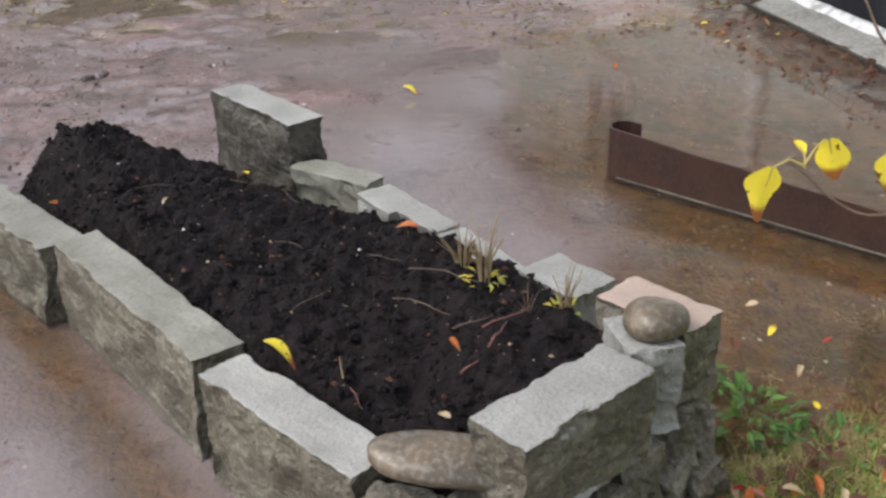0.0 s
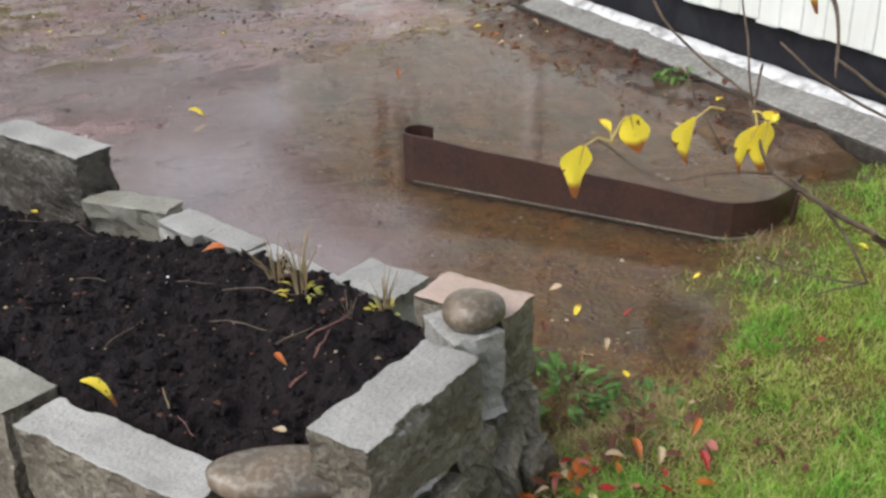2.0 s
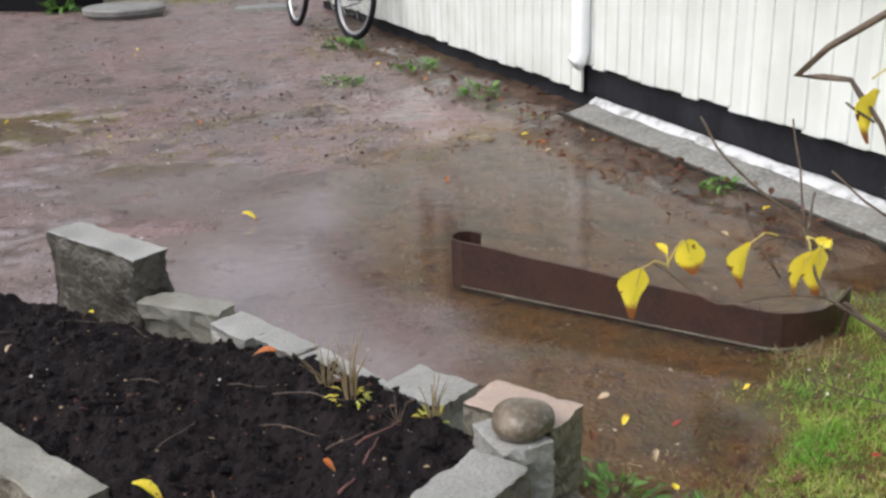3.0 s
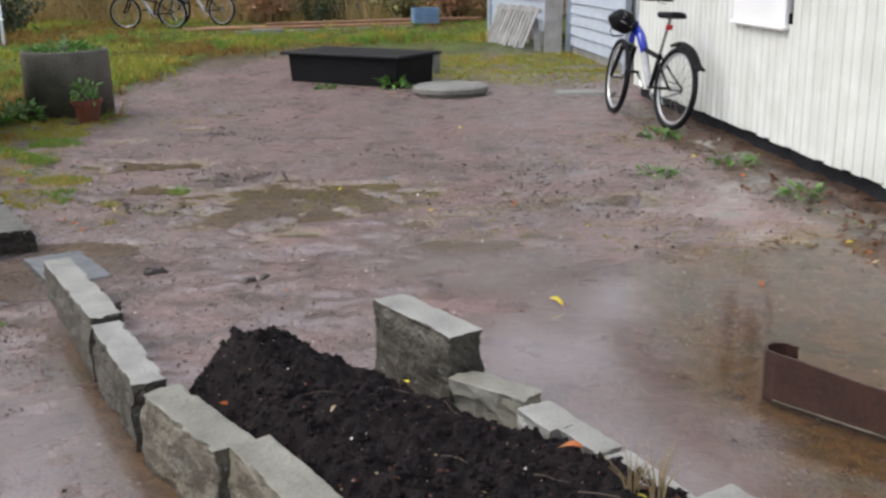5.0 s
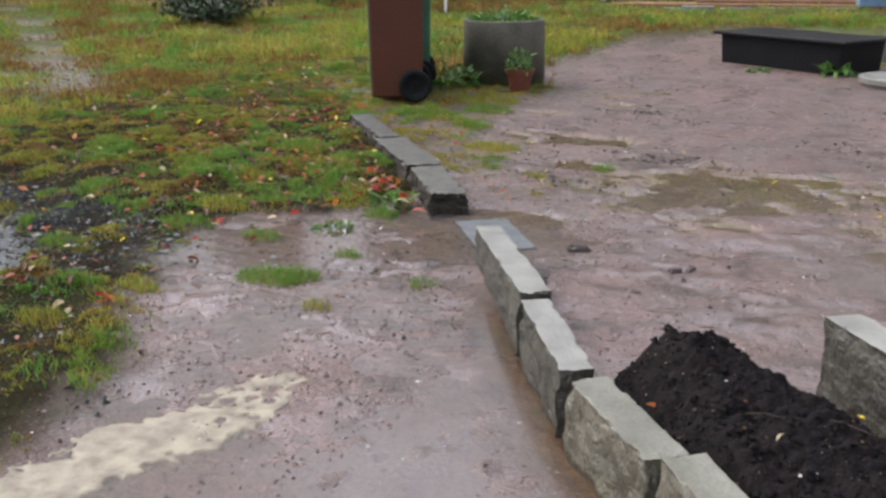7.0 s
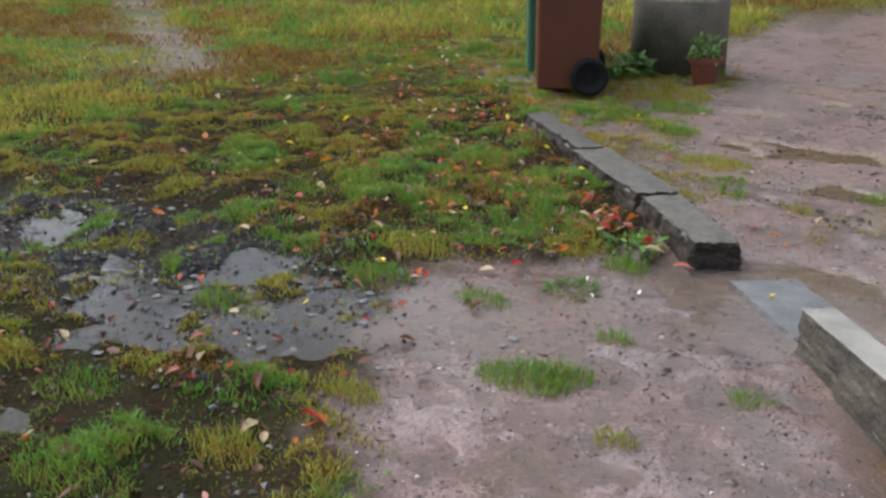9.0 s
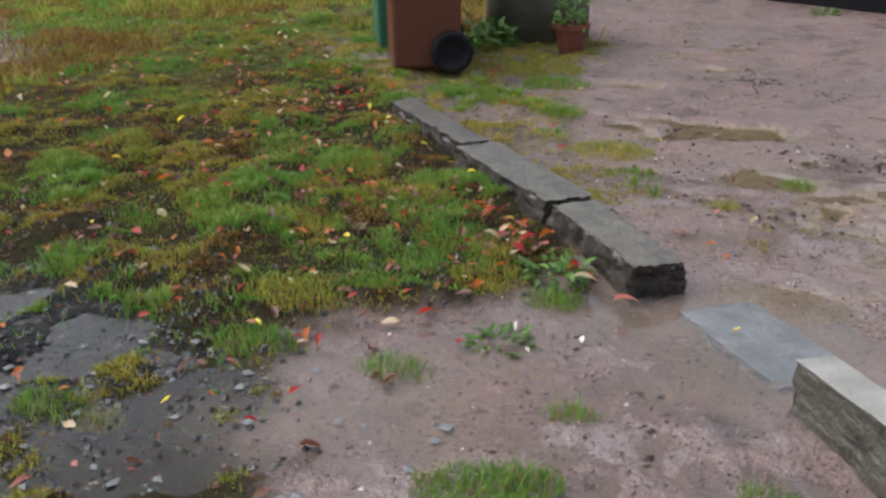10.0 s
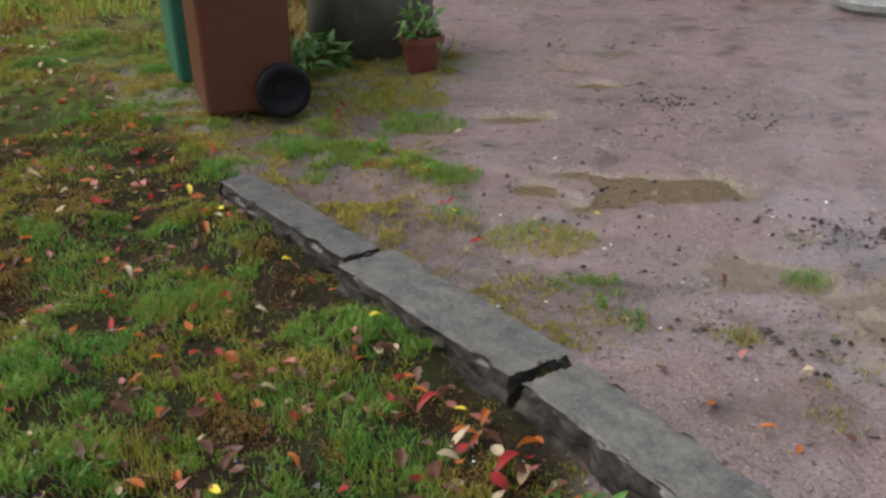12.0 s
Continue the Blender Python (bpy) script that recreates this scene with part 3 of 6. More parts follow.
def stone(label, mid, size, turn, z, material=GRANITE, rough=0.010, cuts=11, name="kerb_stone", group="", lean=(0, 0), seed=0, roundness=0.025, taper=0.0, ragged=0.0, category="stone", side_material=None):
    """A rough-hewn block. size: length along its turn and width; z: its foot and its top."""
    bm = bmesh.new()
    bmesh.ops.create_cube(bm, size=2.0)
    bmesh.ops.subdivide_edges(bm, edges=bm.edges[:], cuts=cuts, use_grid_fill=True)
    lx, ly, lz = size[0] / 2, size[1] / 2, (z[1] - z[0]) / 2
    r = roundness * min(lx, ly, lz) * 2
    for v in bm.verts:
        p = Vector((v.co.x * lx, v.co.y * ly, v.co.z * lz))
        inner = Vector((max(-lx + r, min(lx - r, p.x)), max(-ly + r, min(ly - r, p.y)), max(-lz + r, min(lz - r, p.z))))
        off = p - inner
        if off.length > 1e-9:
            p = inner + off.normalized() * r
        k = p.z / lz
        p.x *= 1 - taper * k
        p.y *= 1 - taper * k - 0.05 * (k - 1)
        q = p + Vector((seed * 3.7, seed * 1.9, seed * 0.7))
        top = v.co.z > 0.98
        edge = max(abs(v.co.x), abs(v.co.y))
        big = noise.noise_vector(q * 6) * rough * 0.7
        d = noise.noise_vector(q * 17) * rough * 0.7
        fine = noise.noise_vector(q * 55) * rough * 0.5
        cleft = abs(noise.noise(q * 11)) * rough * 1.5
        if top:
            p += Vector((big.x * 0.6 + fine.x, big.y * 0.6 + fine.y, 0.12 * d.z + 0.2 * fine.z))
        else:
            p += big + d + fine
            if p.xy.length > 1e-6 and abs(v.co.z) < 0.98:
                p.x -= cleft * (1 if v.co.x > 0.98 else -1 if v.co.x < -0.98 else 0)
                p.y -= cleft * (1 if v.co.y > 0.98 else -1 if v.co.y < -0.98 else 0)
        # chips broken out of the upper edges
        if v.co.z > 0.5 and edge > 0.80:
            chip = max(0.0, noise.noise(q * 13 + Vector((9, 0, 0))) - 0.12) * smooth_step((v.co.z - 0.5) / 0.5) * smooth_step((edge - 0.8) / 0.2)
            p.z -= chip * rough * 1.5
            p.y -= math.copysign(chip * rough * 2.0, v.co.y) if abs(v.co.y) > 0.8 else 0
        if ragged and not top:
            p.y += ragged * (noise.noise(q * 9) + 0.3) * (1 if v.co.y > 0 else -1) * (1 - abs(k)) * 0.8
        p.z += lean[0] * p.x + lean[1] * p.y
        v.co = p
    # Faces that look sideways get the darker, shade-toned material.
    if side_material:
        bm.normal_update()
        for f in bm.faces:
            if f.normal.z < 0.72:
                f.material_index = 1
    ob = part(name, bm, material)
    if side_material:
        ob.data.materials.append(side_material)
    ob.matrix_world = pose(mid[0], mid[1], (z[0] + z[1]) / 2, 0, 0, turn)
    return tagged(ob, label, category, group)


def run_stone(label, a, b, width, z, **k):
    """A block from end to end, by the middles of its ends."""
    d = Vector((b[0] - a[0], b[1] - a[1]))
    return stone(label, ((a[0] + b[0]) / 2, (a[1] + b[1]) / 2), (d.length, width), math.degrees(math.atan2(d.y, d.x)), z, **k)


WALL = "grey granite blocks round the raised bed"
run_stone("long grey granite block with a chipped edge in the flooded gravel", (-1.97, 4.49), (-1.385, 3.575), 0.115, (-0.08, 0.185), group=WALL, lean=(0.06, 0), seed=1, side_material=ROUGH_SHADED, ragged=0.02, cuts=26)
run_stone("grey granite block in the water along the raised bed", (-1.37, 3.53), (-1.055, 3.05), 0.105, (-0.08, 0.20), group=WALL, seed=2, side_material=ROUGH_SHADED, lean=(-0.02, 0), cuts=26)
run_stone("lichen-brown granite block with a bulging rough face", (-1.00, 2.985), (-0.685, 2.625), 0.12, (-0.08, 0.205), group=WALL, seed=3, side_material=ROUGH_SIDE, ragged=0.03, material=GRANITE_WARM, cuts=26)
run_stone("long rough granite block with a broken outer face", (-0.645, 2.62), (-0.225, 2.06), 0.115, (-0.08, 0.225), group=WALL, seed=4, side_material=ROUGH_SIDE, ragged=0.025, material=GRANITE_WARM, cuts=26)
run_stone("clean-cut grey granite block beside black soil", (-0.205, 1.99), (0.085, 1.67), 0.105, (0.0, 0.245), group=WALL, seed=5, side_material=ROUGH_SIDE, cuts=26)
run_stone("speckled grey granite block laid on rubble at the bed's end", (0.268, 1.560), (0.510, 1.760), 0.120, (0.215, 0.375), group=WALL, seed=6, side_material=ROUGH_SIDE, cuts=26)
run_stone("small rough granite block in the bed's corner", (0.50, 1.83), (0.60, 1.85), 0.12, (0.20, 0.37), group=WALL, seed=7)
run_stone("pinkish granite corner stone under a round cobble", (0.535, 2.01), (0.665, 1.86), 0.12, (0.20, 0.372), group=WALL, seed=8, material=GRANITE_PINK, side_material=ROUGH_SIDE)
run_stone("pale flat granite stone at the flooded side of the bed", (0.43, 2.275), (0.53, 2.14), 0.13, (0.0, 0.292), group=WALL, seed=9)
run_stone("low pale granite stone behind withered stalks", (0.26, 2.525), (0.40, 2.26), 0.075, (-0.05, 0.25), group=WALL, seed=10)
run_stone("small pale granite stone at the water's edge", (0.165, 2.735), (0.25, 2.60), 0.085, (-0.05, 0.22), group=WALL, seed=11)
run_stone("flat grey granite stone at the water's edge", (0.07, 2.90), (0.155, 2.76), 0.11, (-0.05, 0.205), group=WALL, seed=12)
run_stone("low mossy brown granite stone sunk beside the soil", (-0.145, 3.165), (0.075, 3.00), 0.10, (-0.05, 0.185), group=WALL, seed=13, material=GRANITE_WARM, rough=0.016)
run_stone("squared granite block standing in the flooded yard by the soil", (-0.395, 3.55), (-0.122, 3.19), 0.125, (-0.05, 0.30), group=WALL, seed=14, side_material=ROUGH_SHADED, cuts=26)


def cobble(label, at, size, turn, seed):
    """A water-worn stone."""
    bm = bmesh.new()
    bmesh.ops.create_icosphere(bm, subdivisions=4, radius=0.5)
    for v in bm.verts:
        k = 1 + 0.10 * noise.noise(v.co * 2.2 + Vector((seed, 0, 0))) + 0.03 * noise.noise(v.co * 7 + Vector((seed, 3, 0)))
        p = v.co * k
        p.z = math.copysign(abs(2 * p.z) ** 0.85 / 2, p.z)
        v.co = Vector((p.x * size[0], p.y * size[1], p.z * size[2]))
    ob = part("cobble", bm, COBBLE, smooth=True)
    ob.matrix_world = pose(*at, *turn)
    tagged(ob, label, "stone", "round cobbles on the bed wall")


cobble("flat oval brown cobble laid on the bed's corner", (0.205, 1.622, 0.284), (0.270, 0.105, 0.044), (14, 2, -10), 3)
cobble("round brown cobble resting on the pink corner stone", (0.572, 1.845, 0.392), (0.116, 0.106, 0.064), (0, 0, 20), 9)
RUBBLE = "rubble stones under the raised bed"
for i, (x, y, a, b, t, z0, z1) in enumerate([(0.13, 1.60, 0.15, 0.09, -20, 0.08, 0.225), (0.25, 1.575, 0.10, 0.09, 10, 0.10, 0.24),
                                             (0.44, 1.62, 0.13, 0.09, 55, -0.02, 0.19), (0.52, 1.73, 0.10, 0.08, 30, 0.02, 0.22),
                                             (0.60, 1.80, 0.12, 0.09, 60, -0.02, 0.13), (0.59, 1.86, 0.13, 0.12, 10, 0.10, 0.215),
                                             (0.66, 1.90, 0.12, 0.10, 80, -0.02, 0.20), (0.68, 1.83, 0.10, 0.06, 40, -0.02, 0.09),
                                             (0.50, 1.60, 0.11, 0.07, 70, -0.02, 0.10), (0.36, 1.56, 0.12, 0.08, 20, -0.02, 0.21)]):
    stone("angular grey rubble stone under the bed wall", (x, y), (a, b), t, (z0, z1), ROUGH_SIDE, 0.014, 12, "rubble_stone", RUBBLE, seed=20 + i, roundness=0.05, taper=0.12, side_material=ROUGH_SIDE)
KERB = "flat dark kerb stones set in turf"
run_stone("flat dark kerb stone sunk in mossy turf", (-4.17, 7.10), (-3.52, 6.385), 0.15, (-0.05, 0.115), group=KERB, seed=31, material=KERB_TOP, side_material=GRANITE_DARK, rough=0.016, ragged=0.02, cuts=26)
run_stone("flat grey-brown kerb stone with broken sides darkened for shade", (-3.50, 6.355), (-2.905, 5.70), 0.215, (-0.05, 0.115), group=KERB, seed=32, material=KERB_TOP, side_material=GRANITE_DARK, rough=0.014, ragged=0.02, cuts=26)
run_stone("tapering grey kerb stone among leaves, its broken sides darkened for shade", (-2.875, 5.655), (-2.46, 5.115), 0.19, (-0.05, 0.115), group=KERB, seed=33, material=KERB_TOP, side_material=GRANITE_DARK, rough=0.015, ragged=0.03, cuts=26)
run_stone("wet bluish-grey granite slab lying flush in shallow water", (-2.27, 5.09), (-1.94, 4.66), 0.27, (-0.08, 0.002), name="stone_slab", seed=34, material=SLAB, rough=0.014, cuts=18)


# ---------------------------------------------------------------- raised bed
BED = [(0.30, 1.60), (0.53, 1.86), (0.47, 2.14), (0.09, 2.88), (-0.14, 3.12), (-0.40, 3.44), (-0.72, 3.52), (-1.04, 3.37), (-0.97, 3.07), (-0.58, 2.63), (-0.125, 2.01), (0.14, 1.72)]


def bed_depth(x, y):
    """How far inside the bed's outline a place lies."""
    best, inside = np.full(x.shape, 9.0), np.zeros(x.shape, bool)
    for (ax, ay), (bx, by) in zip(BED, BED[1:] + BED[:1]):
        t = np.clip(((x - ax) * (bx - ax) + (y - ay) * (by - ay)) / ((bx - ax) ** 2 + (by - ay) ** 2), 0, 1)
        best = np.minimum(best, np.hypot(x - ax - t * (bx - ax), y - ay - t * (by - ay)))
        inside ^= ((ay > y) != (by > y)) & (x < (bx - ax) * (y - ay) / (by - ay + 1e-9) + ax)
    return np.where(inside, best, -best)


def soil_height(x, y):
    back = smooth(y, 2.4, 3.25)
    d = bed_depth(x, y) + 0.05 * (fnoise(x, y, 9, 50) - 0.5) + 0.16 * back * (fnoise(x, y, 6, 54, 3) - 0.5)
    rim = smooth(d, -0.06, 0.03 + 0.21 * back) ** (1 - 0.35 * back)
    right_side = np.interp(y, [1.6, 1.84, 2.12, 2.85, 3.10, 3.5], [0.30, 0.52, 0.42, 0.04, -0.16, -0.42])
    right_top = np.interp(y, [1.6, 1.9, 2.1, 2.4, 2.6, 2.8, 3.1, 3.4], [0.29, 0.335, 0.295, 0.25, 0.215, 0.19, 0.165, 0.15])
    k = smooth(right_side - x, 0.0, 0.45)
    z = right_top * (1 - k) + 0.225 * k + 0.065 * np.exp(-(((x + 0.84) / 0.20) ** 2 + ((y - 3.24) / 0.20) ** 2))
    lumps = 0.060 * (fnoise(x, y, 11, 51, 5) - 0.5) + 0.042 * (fnoise(x, y, 40, 52, 3) - 0.5)
    return -0.06 + (z + 0.06 + lumps) * rim


bed = thing("garden_bed", pose(0, 0, 0), "heap of loose black garden soil between granite blocks", "garden bed")
sheet("soil", np.arange(-1.2, 0.70, 0.010), np.arange(1.52, 3.66, 0.010), soil_height, SOIL).parent = bed


# ---------------------------------------------------------------- metal edging
def metal_edging():
    ob = thing("garden_edging", pose(0, 0, 0), "rust-brown bent sheet-steel bed edging standing in brown water", "garden edging")
    line = [(0.935, 3.475), (0.905, 3.50), (0.865, 3.505), (0.835, 3.48), (0.828, 3.44), (0.85, 3.40)]
    n = 14
    line += [(0.85 + (1.56 - 0.85) * k / n, 3.40 + (2.70 - 3.40) * k / n) for k in range(1, n + 1)]
    line += [(1.60, 2.675), (1.66, 2.668), (1.72, 2.675), (1.80, 2.715), (1.86, 2.765), (1.90, 2.80)]
    bm = bmesh.new()
    t = 0.004
    rows = []
    for i, p in enumerate(line):
        a, c = Vector(line[max(i - 1, 0)]), Vector(line[min(i + 1, len(line) - 1)])
        d = (c - a).normalized()
        nrm = Vector((-d.y, d.x)) * t
        lift = 0.002 * math.sin(i * 1.3) - 0.050 * min(1, max(0, (p[0] - 0.85) / 0.78))
        rows.append([bm.verts.new((p[0] + s * nrm.x, p[1] + s * nrm.y, z)) for s, z in ((1, -0.010), (1, 0.161 + lift), (-1, 0.161 + lift), (-1, -0.010))])
    for r, s in zip(rows, rows[1:]):
        for k in range(4):
            bm.faces.new((r[k], r[(k + 1) % 4], s[(k + 1) % 4], s[k]))
    bm.faces.new(rows[0][::-1])
    bm.faces.new(rows[-1])
    part("strip", bm, CORTEN, ob)
    # Thin pale strip that paints the glint where the steel meets the water.
    bm = bmesh.new()
    rows = []
    for i, p in enumerate(line[5:]):
        a, c = Vector(line[max(i + 4, 0)]), Vector(line[min(i + 6, len(line) - 1)])
        d = (c - a).normalized()
        nrm = Vector((d.y, -d.x))
        rows.append([bm.verts.new((p[0] + q * nrm.x, p[1] + q * nrm.y, z)) for q, z in ((0.003, 0.006), (0.009, 0.005), (0.009, 0.001), (0.003, 0.001))])
    for r, q in zip(rows, rows[1:]):
        for k in range(4):
            bm.faces.new((r[k], q[k], q[(k + 1) % 4], r[(k + 1) % 4]))
    part("foot_flange", bm, ROUGH_SIDE, ob, "pale line painted for the waterline glint at the strip's foot")
    part("stake", box((0.012, 0.012, 0.16), (1.80, 2.675, 0.04), (8, 0, 30), 0.002), CORTEN, ob)
    return ob


metal_edging()


# ---------------------------------------------------------------- house
HP, HD = Vector((2.12, 5.58)), Vector((-0.163, 0.987)).normalized()
HT = math.degrees(math.atan2(HD.y, HD.x))
house = thing("house", pose(HP.x, HP.y, 0, 0, 0, HT), "white-painted wooden house with vertical boards and tarred base", "house")
# local: x along the wall, away from the camera; y out from the yard into the house is -y
NEAR, FAR = -9.0, 5.30


def wall_boards():
    rnd = random.Random(3)
    windows = [(1.80, 2.70), (-2.1, -1.08)]
    x = NEAR
    while x < FAR:
        w = 0.118
        foot = (0.285 if x < -0.02 else 0.135) + rnd.uniform(-0.012, 0.008)
        cut = any(a - 0.01 < x + w / 2 < b + 0.01 for a, b in windows)
        for z0, z1 in (((foot, 0.93), (2.0, 2.6)) if cut else ((foot, 2.6),)):
            bm = box((w - 0.004, 0.022, z1 - z0), (x + w / 2, -0.011, (z0 + z1) / 2), bevel=0.003)
            part("board", bm, WHITE, house)
            bm = box((0.045, 0.018, z1 - z0 - 0.006), (x, -0.001, (z0 + z1) / 2 + 0.004), bevel=0.006)
            part("batten", bm, WHITE, house)
        x += w


def window(a, b):
    """A white-framed window over its sill, open through the wall."""
    w = part("window", box((b - a + 0.02, 0.03, 0.20), ((a + b) / 2, 0.016, 1.005), bevel=0.004), TRIM_WHITE, house, "white-framed window low in the wall")
    part("sill", box((b - a + 0.05, 0.045, 0.022), ((a + b) / 2, 0.03, 0.905), (-8, 0, 0), 0.004), TRIM_WHITE, w)
    for x in (a + 0.03, (a + b) / 2, b - 0.03):
        part("frame", box((0.06, 0.05, 1.0), (x, 0.0, 1.50), bevel=0.004), TRIM_WHITE, w)
    for z in (1.49, 1.97):
        part("frame", box((b - a - 0.12, 0.046, 0.05), ((a + b) / 2, 0.0, z), bevel=0.004), TRIM_WHITE, w)
    for x in ((3 * a + b) / 4, (a + 3 * b) / 4):
        part("pane", box(((b - a) / 2 - 0.06, 0.006, 0.96), (x, -0.02, 1.47)), GLASS, w)


GLASS = mat("window_glass", (0.03, 0.035, 0.04), 0.04, (0.02, 0.025, 0.03), 3, spec=0.8)
wall_boards()
window(1.80, 2.70)
window(-2.1, -1.08)
part("wall_core", box((FAR - NEAR, 0.14, 2.5), ((FAR + NEAR) / 2, -0.10, 1.38)), TAR, house)
part("end_wall", box((0.12, 6.0, 2.5), (FAR - 0.06, -3.1, 1.38)), WHITE, house)
part("dark_base", box((-NEAR, 0.05, 0.40), (NEAR / 2, -0.075, 0.24), bevel=0.004), TAR, house, "black tarred base board under the siding")
part("dark_base", box((FAR, 0.05, 0.24), (FAR / 2, -0.075, 0.06), bevel=0.004), TAR, house, "black tarred base board under the siding")
part("downpipe", tube([(0.01, 0.045, 3.0), (0.01, 0.045, 0.36), (0.01, 0.06, 0.32), (0.01, 0.085, 0.30)], 0.05, 16), TRIM_WHITE, house, "white rain downpipe ending above the ground", True)
part("roof", box((FAR - NEAR + 0.6, 4.0, 0.12), ((FAR + NEAR) / 2, -1.75, 2.86), (-10, 0, 0)), TAR, house)


def plinth():
    """The rough limewashed foot, sloping to a concrete ledge."""
    bm = bmesh.new()
    xs = np.arange(NEAR, 0.02, 0.05)
    prof = [(-0.06, 0.118), (-0.045, 0.106), (-0.025, 0.094), (-0.008, 0.080), (0.002, 0.050)]
    rows = [[bm.verts.new((x, y + 0.01 * noise.noise((x * 5, k, 0)), z + 0.012 * noise.noise((x * 7, k * 2, 3)))) for k, (y, z) in enumerate(prof)] for x in xs]
    for r, s in zip(rows, rows[1:]):
        for k in range(len(prof) - 1):
            bm.faces.new((r[k], s[k], s[k + 1], r[k + 1]))
    part("plinth", bm, LIMEWASH, house, "rough limewashed stone plinth", True)
    bm = bmesh.new()
    prof = [(-0.020, 0.080), (0.03, 0.064), (0.12, 0.040), (0.150, 0.028), (0.155, -0.05)]
    rows = [[bm.verts.new((x, y + 0.008 * noise.noise((x * 4, k, 7)), z + 0.006 * noise.noise((x * 9, k * 2, 9)))) for k, (y, z) in enumerate(prof)] for x in xs]
    for r, s in zip(rows, rows[1:]):
        for k in range(len(prof) - 1):
            bm.faces.new((r[k], s[k], s[k + 1], r[k + 1]))
    part("ledge", bm, CONCRETE, house, "worn grey concrete ledge at the foot of the wall", True)
    # Narrow strip added for the dark line along the ledge.
    part("edge_board", box((-NEAR, 0.022, 0.075), (NEAR / 2, 0.168, 0.010), bevel=0.004), GRANITE_DARK, house, "dark strip along the outer edge of the ledge")


plinth()


# ---------------------------------------------------------------- outbuilding beside the house
def clapboard(name, a, b, z0, z1, label):
    """A wall of overlapping horizontal boards from a to b."""
    d = Vector((b[0] - a[0], b[1] - a[1]))
    ob = thing(name, pose(a[0], a[1], 0, 0, 0, math.degrees(math.atan2(d.y, d.x))), label, "shed")
    part("wall", box((d.length, 0.08, z1 - z0), (d.length / 2, -0.07, (z0 + z1) / 2)), GREY_WOOD, ob)
    z = z0
    while z < z1:
        part("board", box((d.length, 0.024, 0.158), (d.length / 2, 0.0, z + 0.075), (9, 0, 0), 0.003), BLUEGREY, ob)
        z += 0.15
    part("base", box((d.length, 0.05, z0 - 0.0), (d.length / 2, -0.03, z0 / 2)), GREY_WOOD, ob)
    part("roof", box((d.length + 0.3, 2.2, 0.06), (d.length / 2, -0.9, z1 + 0.35), (-18, 0, 0)), TAR, ob)
    for x in (0.04, d.length - 0.04):
        part("corner_post", box((0.10, 0.07, z1), (x, 0.03, z1 / 2), bevel=0.004), BLUEGREY, ob)
    return ob


clapboard("shed", (1.38, 12.6), (0.86, 15.7), 0.16, 2.3, "pale blue-grey clapboard shed at the end of the house")
clapboard("shed", (0.62, 16.1), (-0.35, 19.0), 0.30, 2.3, "pale blue-grey clapboard lean-to behind broken fence panels")


def fence_panel():
    ob = thing("fence_panel", pose(0.50, 15.72, 0.06, 0, 0, 112), "weathered grey slatted panel leaning on the lean-to", "fence panel")
    for k in range(12):
        part("slat", box((0.10, 0.018, 0.62 + 0.02 * (k % 3)), (0.09 + 0.135 * k, 0.20, 0.34), (24, 2.0 * math.sin(k * 2.1), 0), 0.003), GREY_WOOD, ob)
    for z, y in ((0.58, 0.085), (0.16, 0.265)):
        part("rail", box((1.70, 0.03, 0.06), (0.84, y, z), (24, 0, 0), 0.003), GREY_WOOD, ob)


def leaning_board(x, y, h, w, tilt, turn, label):
    ob = part("board", box((w, 0.025, h), (0, 0, h / 2), bevel=0.003), GREY_WOOD)
    ob.matrix_world = pose(x, y, 0.02, tilt, 0, turn)
    tagged(ob, label, "board", "boards leaning by the shed")


fence_panel()
leaning_board(0.60, 15.50, 0.95, 0.26, -10, -10, "bleached board leaning against the shed corner")
leaning_board(0.40, 15.62, 0.55, 0.10, -22, 14, "short bleached stick leaning by the shed")


# ---------------------------------------------------------------- yard things
def wheelie_bin(m, body, lid, label, wide=0.46, deep=0.52):
    """A two-wheeled bin; its back looks along x, its axle lies along y."""
    ob = thing("wheelie_bin", m, label, "bin", "refuse bins")
    part("body", box((wide, deep, 0.93), (0, 0, 0.495), bevel=0.022, top=(1.07, 1.06)), body, ob)
    part("rim", box((wide * 1.13, deep * 1.12, 0.045), (0, 0, 0.955), bevel=0.012), body, ob)
    bm = box((wide * 1.19, deep * 1.16, 0.05), (-0.01, 0, 1.005), (0, 2, 0), 0.018)
    add_box(bm, (wide * 1.05, deep * 1.0, 0.04), (-0.01, 0, 1.04), (0, 2, 0), 0.015, top=(0.85, 0.85))
    part("lid", bm, lid, ob)
    part("handle", tube([(wide * 0.66, -deep * 0.45, 0.96), (wide * 0.78, -deep * 0.45, 0.985), (wide * 0.78, deep * 0.45, 0.985), (wide * 0.66, deep * 0.45, 0.96)], 0.014, 8), lid, ob)
    part("axle", tube([(wide * 0.36, -deep * 0.58, 0.135), (wide * 0.36, deep * 0.58, 0.135)], 0.012, 8), BLACK, ob)
    for s in (-1, 1):
        w = part("wheel", wheel_disc(0.135, 0.055), RUBBER, ob, "black rubber wheel", True)
        w.matrix_local = pose(wide * 0.36, s * deep * 0.575, 0.135, 90, 0, 0)
        part("hub", lathe([(0, 0.028), (0.04, 0.028), (0.045, 0.018), (0.07, 0.012), (0.0, 0.012)], 20), BLACK, w)
    return ob


